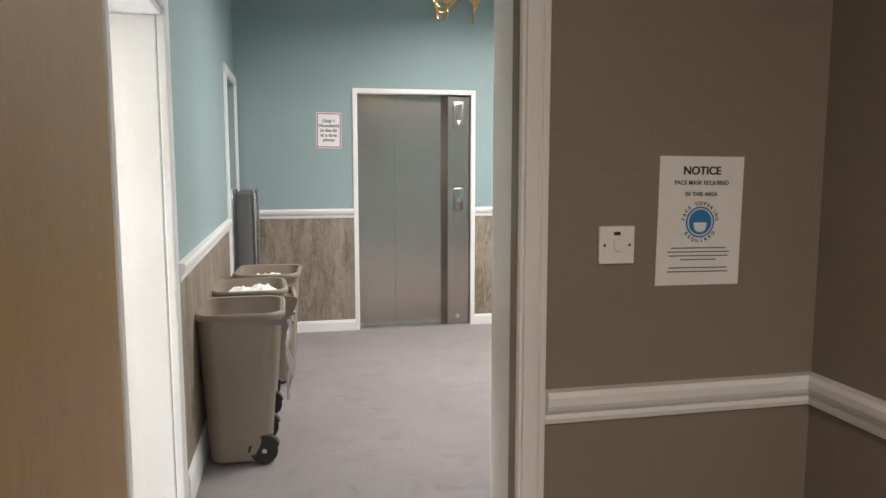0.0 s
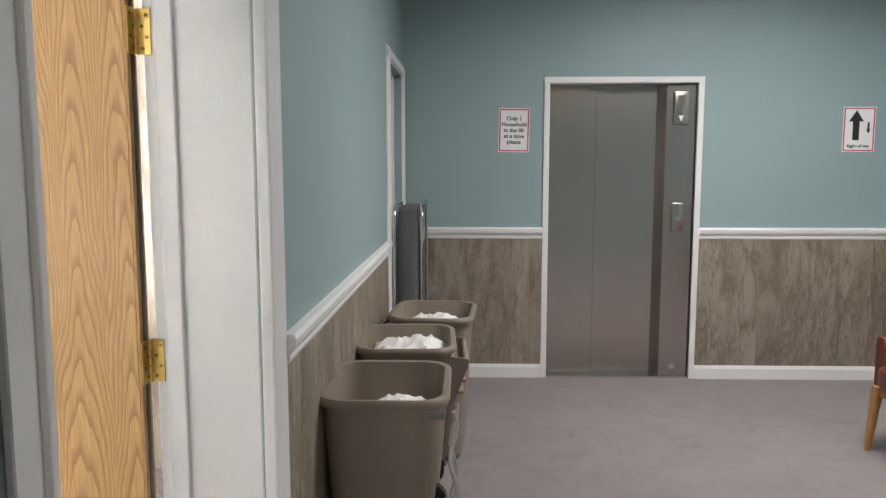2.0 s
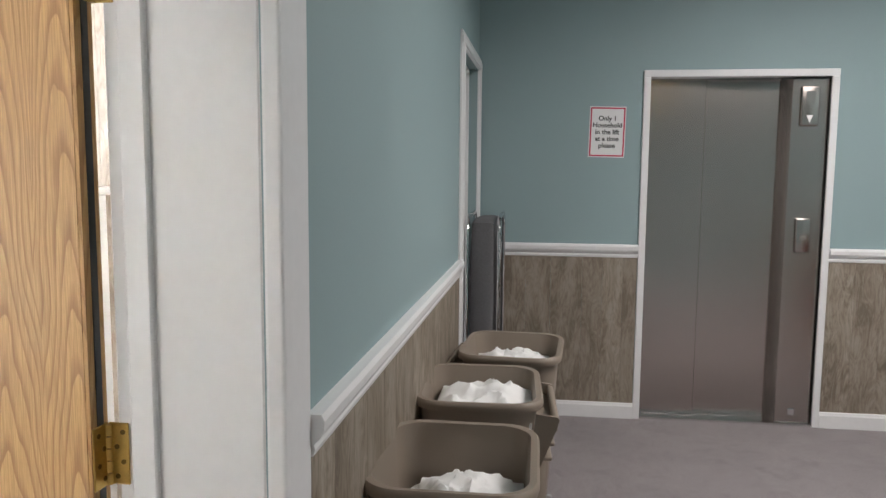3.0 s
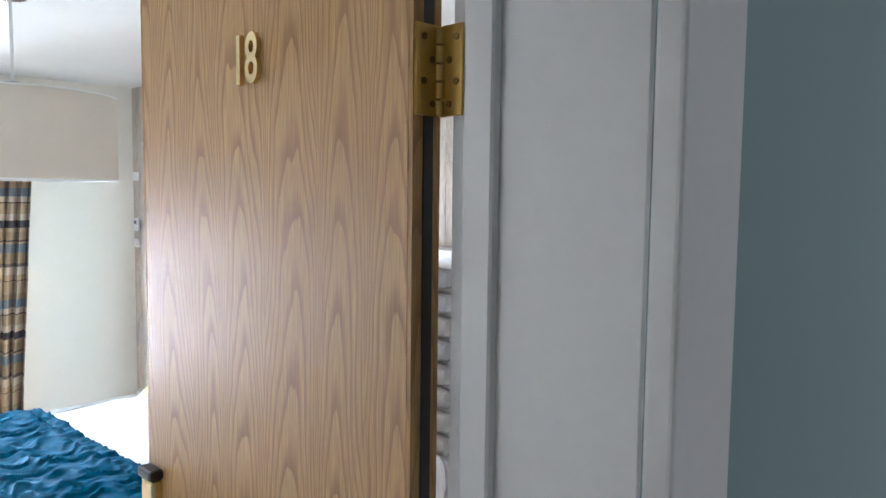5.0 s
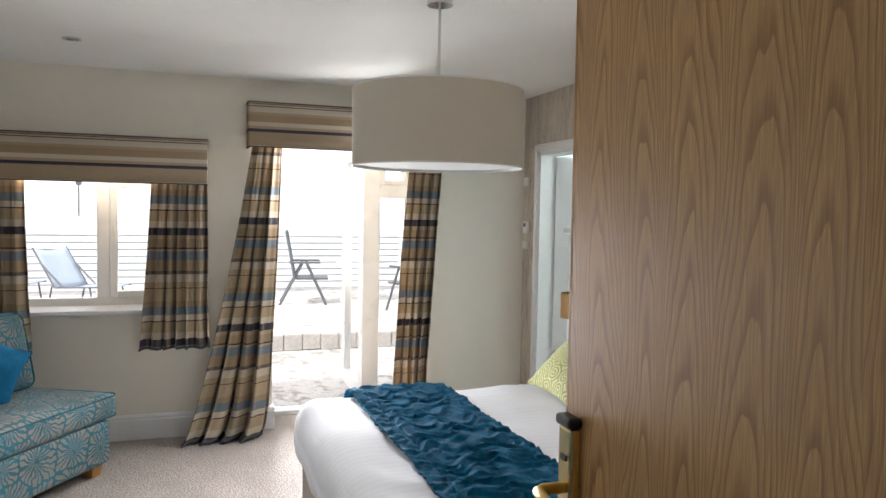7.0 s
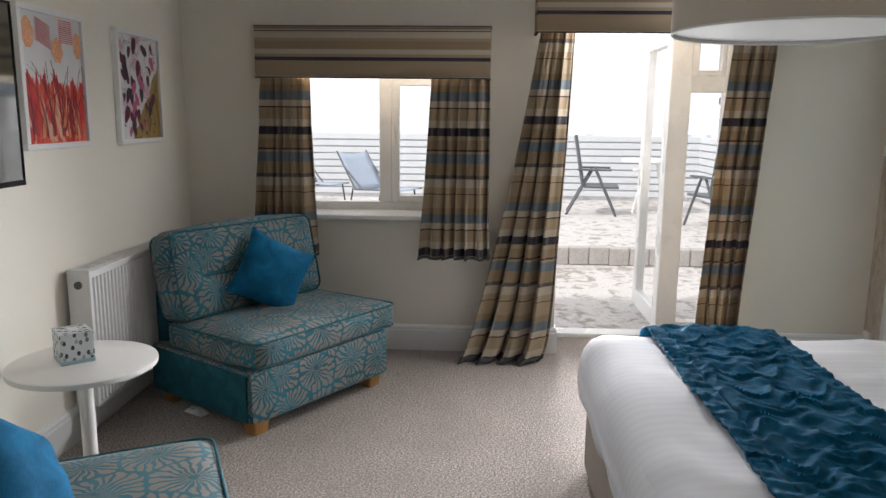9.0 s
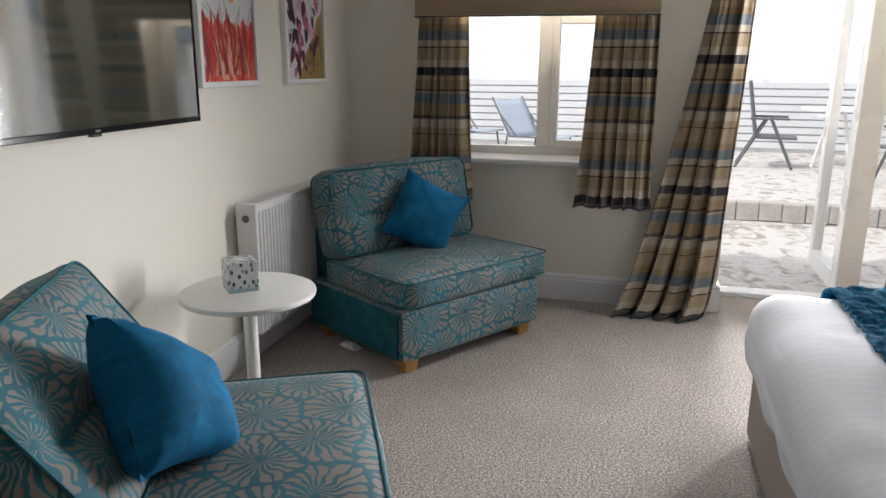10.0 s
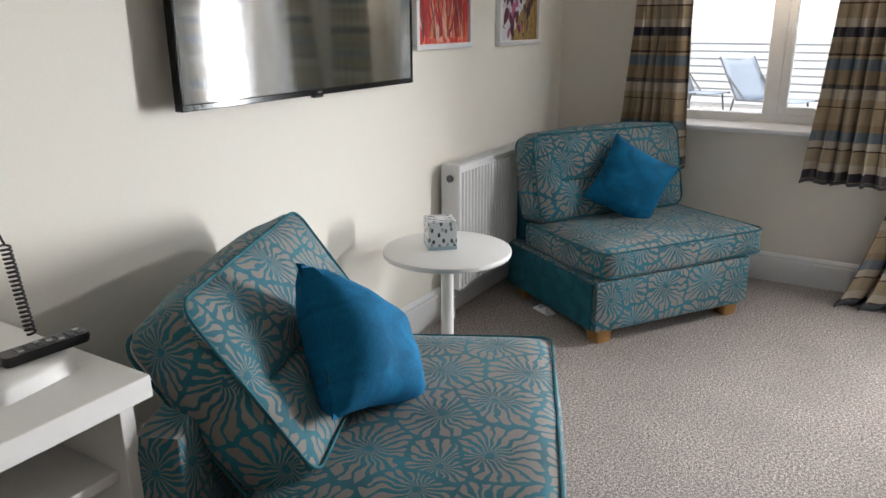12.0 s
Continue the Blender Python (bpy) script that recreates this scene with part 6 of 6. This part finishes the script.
# controls on the boarding by the bathroom door
for z, h, nm in ((1.74, 0.06, "sensor"), (1.40, 0.09, "thermostat"), (1.27, 0.06, "socket_plate"), (0.17, 0.08, "socket_plate")):
    t = thing(nm, pose(-5.03, NORTH - 0.012, z), "small white plastic control on the limed boarding", nm.replace("_", " "))
    part("case", B(-0.035, 0.035, -0.02, 0, -h / 2, h / 2, 0.004, 2), WHITE_PLASTIC, t)
    if nm == "thermostat":
        part("display", B(-0.018, 0.018, -0.022, -0.019, 0.005, 0.03), GREY_FRAME, t)

# bathroom door, ajar
t = thing("bathroom_door", pose(-4.835, 5.65, 0, 0, 0, 62), "white bathroom door standing ajar", "door")
part("leaf", B(0.0, 0.62, -0.02, 0.02, 0.005, 1.915, 0.003, 1), TRIM, t)
bm = bmesh.new()
tube(bm, [(0.57, -0.02, 1.0), (0.57, -0.06, 1.0), (0.47, -0.065, 1.0)], 0.009, 8)
part("door_handle", bm, CHROME, t, smooth=True)

# pendant lamp
t = thing("pendant_lamp", pose(-2.88, 4.08, 0), "large taupe drum pendant lamp on a thin cable", "pendant lamp")
bm = bmesh.new()
R = 0.343
loft(bm, [[(r * math.cos(k * math.tau / 96), r * math.sin(k * math.tau / 96), z) for k in range(96)] for r, z in ((R, 1.68), (R, 1.985))], False, False)
bmesh.ops.recalc_face_normals(bm, faces=bm.faces[:])
part("shade", bm, SHADE, t, smooth=True)
bm = bmesh.new()
loft(bm, [[(r * math.cos(k * math.tau / 96), r * math.sin(k * math.tau / 96), z) for k in range(96)] for r, z in ((R - 0.003, 1.678), (R - 0.003, 1.987))], False, False)
part("lining", bm, SHADE_LINING, t, smooth=True)
for z in (1.68, 1.985):
    bm = bmesh.new()
    tube(bm, [((R - 0.0015) * math.cos(k * math.tau / 96), (R - 0.0015) * math.sin(k * math.tau / 96), z) for k in range(96)], 0.0035, 6, True)
    part("shade_rim", bm, SHADE_LINING, t, smooth=True)
part("diffuser", cyl(bmesh.new(), (0, 0, 1.688), (0, 0, 1.692), R - 0.006, seg=64), SHADE_LINING, t)
bm = bmesh.new()
for k in range(3):
    a = k * math.tau / 3
    tube(bm, [(0.02 * math.cos(a), 0.02 * math.sin(a), 2.03), ((R - 0.003) * math.cos(a), (R - 0.003) * math.sin(a), 1.978)], 0.0025, 6)
cyl(bm, (0, 0, 2.025), (0, 0, 2.03), 0.03, seg=24)
part("spider", bm, CHROME, t, smooth=True)
part("cable", cyl(bmesh.new(), (0, 0, 1.9), (0, 0, 2.33), 0.006, seg=10), WHITE_PLASTIC, t, smooth=True)
part("ceiling_rose", cyl(bmesh.new(), (0, 0, 2.325), (0, 0, 2.36), 0.052, 0.05, seg=32), CHROME, t, smooth=True)
bm = bmesh.new()
loft(bm, [[(r * math.cos(k * math.tau / 32), r * math.sin(k * math.tau / 32), z) for k in range(32)] for r, z in ((0.034, 0.0), (0.047, 0.004), (0.052, 0.02), (0.052, 0.085))])
t = thing("smoke_detector", pose(-2.60, 3.85, 2.275), "round white smoke detector under the ceiling", "smoke detector")
part("case", bm, WHITE_PLASTIC, t, smooth=True)
part("lens", cyl(bmesh.new(), (0.01, -0.02, -0.003), (0.01, -0.02, 0.002), 0.012, seg=16), BLACK, t)
t = thing("downlight", pose(-4.3, 2.56, ROOM_H), "small recessed chrome downlight", "downlight")
bm = bmesh.new()
loft(bm, [[(r * math.cos(k * math.tau / 32), r * math.sin(k * math.tau / 32), z) for k in range(32)] for r, z in ((0.045, 0.0), (0.045, -0.006), (0.034, -0.006), (0.03, -0.001))])
part("ring", bm, CHROME, t, smooth=True)

# ---- outdoors ----
structure("terrace_step", B(-13.0, -8.1, -8, 9, -0.02, 0.15), PAVING, "raised pale paved terrace")
t = thing("fence", pose(-12.4, 1.0, 0.15), "white painted fence of level boards", "fence")
for k in range(9):
    part("slat", B(-0.012, 0.012, -8.5, 5.6, 0.06 + k * 0.107, 0.146 + k * 0.107, 0.003, 1), FENCE_PAINT, t)
# added board behind the slats, coloured as the shade in their gaps
part("back_board", B(-0.03, -0.014, -8.5, 5.6, 0.05, 1.0), FENCE_GAP_SHADE, t)
for k in range(10):
    part("post", B(-0.10, -0.03, -8.4 + k * 1.53, -8.3 + k * 1.53, 0, 1.04), FENCE_PAINT, t)
t = thing("fence", pose(-9.4, 6.6, 0.15), "white painted side fence of level boards", "fence")
for k in range(9):
    part("slat", B(-3.0, 3.0, -0.012, 0.012, 0.06 + k * 0.107, 0.146 + k * 0.107, 0.003, 1), FENCE_PAINT, t)
# the same added board, shade of the gaps as grey colour
part("back_board", B(-3.0, 3.0, 0.014, 0.03, 0.05, 1.0), FENCE_GAP_SHADE, t)
for k in range(5):
    part("post", B(-2.95 + k * 1.45, -2.85 + k * 1.45, 0.03, 0.10, 0 if k < 3 else -0.17, 1.04), FENCE_PAINT, t)


def folding_chair(m, label):
    t = thing("folding_chair", m, label, "garden chair", "folding garden chairs")
    for s in (-0.25, 0.25):
        bm = bmesh.new()
        tube(bm, [(0.31, s, 0.0), (0.03, s, 0.60)], 0.017, 8)
        part("front_leg", bm, GREY_FRAME, t, smooth=True)
        bm = bmesh.new()
        tube(bm, [(-0.34, s * 0.9, 0.0), (-0.02, s * 0.9, 0.60)], 0.017, 8)
        part("rear_leg", bm, GREY_FRAME, t, smooth=True)
        bm = bmesh.new()
        tube(bm, [(-0.13, s * 0.95, 0.38), (-0.25, s * 0.95, 1.05)], 0.019, 8)
        part("back_post", bm, GREY_FRAME, t, smooth=True)
        part("arm", B(-0.21, 0.23, s - 0.025, s + 0.025, 0.595, 0.622, 0.008, 2), GREY_FRAME, t)
    part("seat", B(-0.12, 0.34, -0.22, 0.22, 0.36, 0.39, 0.01, 2), GREY_FRAME, t)
    bm = bmesh.new()
    sheet(bm, 6, 8, lambda u, v: Vector((-0.14 - 0.105 * v - 0.02 * math.sin(u * math.pi), (u - 0.5) * 0.44, 0.44 + 0.59 * v)))
    ob = part("sling_back", bm, SLING, t, smooth=True)
    mod = ob.modifiers.new("thickness", "SOLIDIFY")
    mod.thickness = 0.012
    return t


folding_chair(pose(-10.75, 4.72, 0.15, 0, 0, 82), "grey folding garden chair on the terrace")
folding_chair(pose(-9.6, 6.05, 0.15, 0, 0, 200), "grey folding garden chair by the side fence")
t = thing("garden_table", pose(-11.0, 5.55, 0.15), "round white garden table", "garden table")
part("tabletop", cyl(bmesh.new(), (0, 0, 0.70), (0, 0, 0.73), 0.42, seg=40), WHITE_PLASTIC, t, smooth=True)
for k in range(4):
    a = k * math.tau / 4 + 0.5
    bm = bmesh.new()
    tube(bm, [(0.3 * math.cos(a), 0.3 * math.sin(a), 0), (0.1 * math.cos(a), 0.1 * math.sin(a), 0.7)], 0.016, 8)
    part("leg", bm, WHITE_PLASTIC, t, smooth=True)


def lounger(m, label):
    t = thing("sun_lounger", m, label, "sun lounger", "sun loungers")
    for nm, a, b in (("back_sling", (-0.76, 0.90), (-0.30, 0.34)), ("seat_sling", (-0.28, 0.34), (0.62, 0.40))):
        bm = bmesh.new()
        sheet(bm, 6, 6, lambda u, v: Vector((a[0] + (b[0] - a[0]) * v, (u - 0.5) * 0.56, a[1] + (b[1] - a[1]) * v - 0.03 * math.sin(u * math.pi))))
        ob = part(nm, bm, SLING, t, smooth=True)
        mod = ob.modifiers.new("thickness", "SOLIDIFY")
        mod.thickness = 0.012
    for s in (-0.29, 0.29):
        for nm, pts in (("side_tube", [(-0.775, s, 0.92), (-0.29, s, 0.34), (0.63, s, 0.40)]), ("leg", [(-0.35, s, 0.36), (-0.45, s, 0.0)]), ("leg", [(0.45, s, 0.39), (0.55, s, 0.0)]),
                        ("leg", [(-0.1, s, 0.35), (-0.6, s, 0.70)])):
            bm = bmesh.new()
            tube(bm, pts, 0.014, 8)
            part(nm, bm, GREY_FRAME, t, smooth=True)
    return t


lounger(pose(-10.6, 1.86, 0.15, 0, 0, 46) @ Matrix.Diagonal((0.86, 0.86, 0.86, 1)), "blue-grey sling sun lounger on the terrace")
lounger(pose(-11.2, 0.78, 0.15, 0, 0, 46) @ Matrix.Diagonal((0.86, 0.86, 0.86, 1)), "blue-grey sling sun lounger on the terrace")
# a gabled outbuilding beyond the side fence
t = thing("outbuilding", pose(-10.6, 8.6, 0.0), "white rendered outbuilding with a slate gable roof", "building")
part("wall", B(-1.6, 1.6, -1.3, 1.6, -0.02, 1.9), RENDER, t)
bm = bmesh.new()
loft(bm, [[(-1.9, -1.75, 1.75), (-1.9, 0.15, 3.3), (-1.9, 2.0, 1.75), (-1.9, 2.0, 1.65), (-1.9, 0.15, 3.18), (-1.9, -1.75, 1.65)], [(1.9, -1.75, 1.75), (1.9, 0.15, 3.3), (1.9, 2.0, 1.75), (1.9, 2.0, 1.65), (1.9, 0.15, 3.18), (1.9, -1.75, 1.65)]])
bmesh.ops.recalc_face_normals(bm, faces=bm.faces[:])
part("roof", bm, SLATE, t)
# sea, with a pier and a navigation mark far out
structure("water", B(-3000, -60, -2500, 2500, -0.02, 0.0), SEA, "calm grey sea to the horizon")
t = thing("pier", pose(-300, 120, 0), "distant dark pier standing in the sea", "pier")
part("deck", B(-2, 2, -14, 14, 3.4, 3.9), GREY_FRAME, t)
for k in range(12):
    part("pile", B(-0.4, 0.4, -13 + k * 2.3, -12.4 + k * 2.3, -0.01, 3.4 + (k % 3) * 0.8), GREY_FRAME, t)
t = thing("sea_mark", pose(-120, -12, 0), "slender sea mark on a post", "sea mark")
part("mast", cyl(bmesh.new(), (0, 0, -0.01), (0, 0, 5.6), 0.12, seg=10), GREY_FRAME, t)
part("topmark", B(-0.4, 0.4, -0.4, 0.4, 4.6, 5.4, 0.1, 1), GREY_FRAME, t)

# ---- boards and setts, piece by piece ----
def boards(parent, axis, plane, out, a0, a1, z0, z1, width, material, name="board", thick=0.008, seed=1):
    """Upright boards on a wall, with narrow open joints."""
    r = random.Random(seed)
    a = a0
    meshes = {}
    while a < a1 - 0.02:
        w_ = min(width * r.choice((0.8, 1.0, 1.0, 1.25)), a1 - a)
        key = round(w_, 3)
        if key not in meshes:
            bm = bmesh.new()
            box(bm, 0.0004, w_ - 0.0004, -thick, 0, 0, z1 - z0, 0.0008, 1)
            map_box(bm)
            me = bpy.data.meshes.new(name)
            bm.to_mesh(me)
            bm.free()
            me.materials.append(material)
            meshes[key] = me
        ob = new(name, meshes[key])
        # local x runs along the wall, local -y out of it
        if axis == "x":
            ob.matrix_basis = pose(a, plane, z0) if out < 0 else pose(a + w_, plane, z0, 0, 0, 180)
        else:
            ob.matrix_basis = pose(plane, a, z0, 0, 0, 90) if out > 0 else pose(plane, a + w_, z0, 0, 0, -90)
        ob.parent = parent
        a += w_


pn = tagged(new("trim_panelling_north"), "grey weathered oak panelling under the dado", kind="structure")
boards(pn, "x", LIFT_Y, -1, west(7.18) + 0.001, 0.793, 0.095, DZ, 0.15, BARN, seed=3)
boards(pn, "x", LIFT_Y, -1, 1.872, RW - 0.001, 0.095, DZ, 0.15, BARN, seed=4)
pw = tagged(new("trim_panelling_west"), "grey weathered oak panelling under the dado", kind="structure")
pw.matrix_basis = SKEW
boards(pw, "y", LW, 1, 3.95, 6.208, 0.158, DZ, 0.15, BARN, seed=5)
pe = tagged(new("trim_panelling_east"), "grey weathered oak panelling under the dado", kind="structure")
boards(pe, "y", RW, -1, 6.826, LIFT_Y - 0.009, 0.095, DZ, 0.15, BARN, seed=7)
boards(pe, "y", RW, -1, 2.57, 5.873, 0.095, DZ, 0.15, BARN, seed=8)
nb = tagged(new("wall_room_north_boarding"), "limed upright boarding on the bed wall", kind="structure")
boards(nb, "x", NORTH + 0.012, -1, WEST + 0.001, -4.92, 0.0, ROOM_H, 0.1, LIMED, thick=0.012, seed=9)
boards(nb, "x", NORTH + 0.012, -1, -4.92, -4.12, 2.0, ROOM_H, 0.1, LIMED, thick=0.012, seed=10)
boards(nb, "x", NORTH + 0.012, -1, -4.12, EAST - 0.012, 0.0, ROOM_H, 0.1, LIMED, thick=0.012, seed=11)
# setts along the terrace edge
me = bpy.data.meshes.new("sett")
bm = box(bmesh.new(), -0.06, 0.06, -0.097, 0.097, 0, 0.175, 0.008, 1)
map_box(bm)
bm.to_mesh(me)
bm.free()
me.materials.append(SETT)
st = tagged(new("trim_terrace_edge"), "row of grey setts edging the raised terrace", kind="structure")
for k in range(56):
    ob = new("sett", me)
    ob.matrix_basis = pose(-8.06, -2.0 + k * 0.2, -0.02 + 0.004 * ((k * 7) % 3), 0, 0, ((k * 5) % 3 - 1) * 1.2)
    ob.parent = st
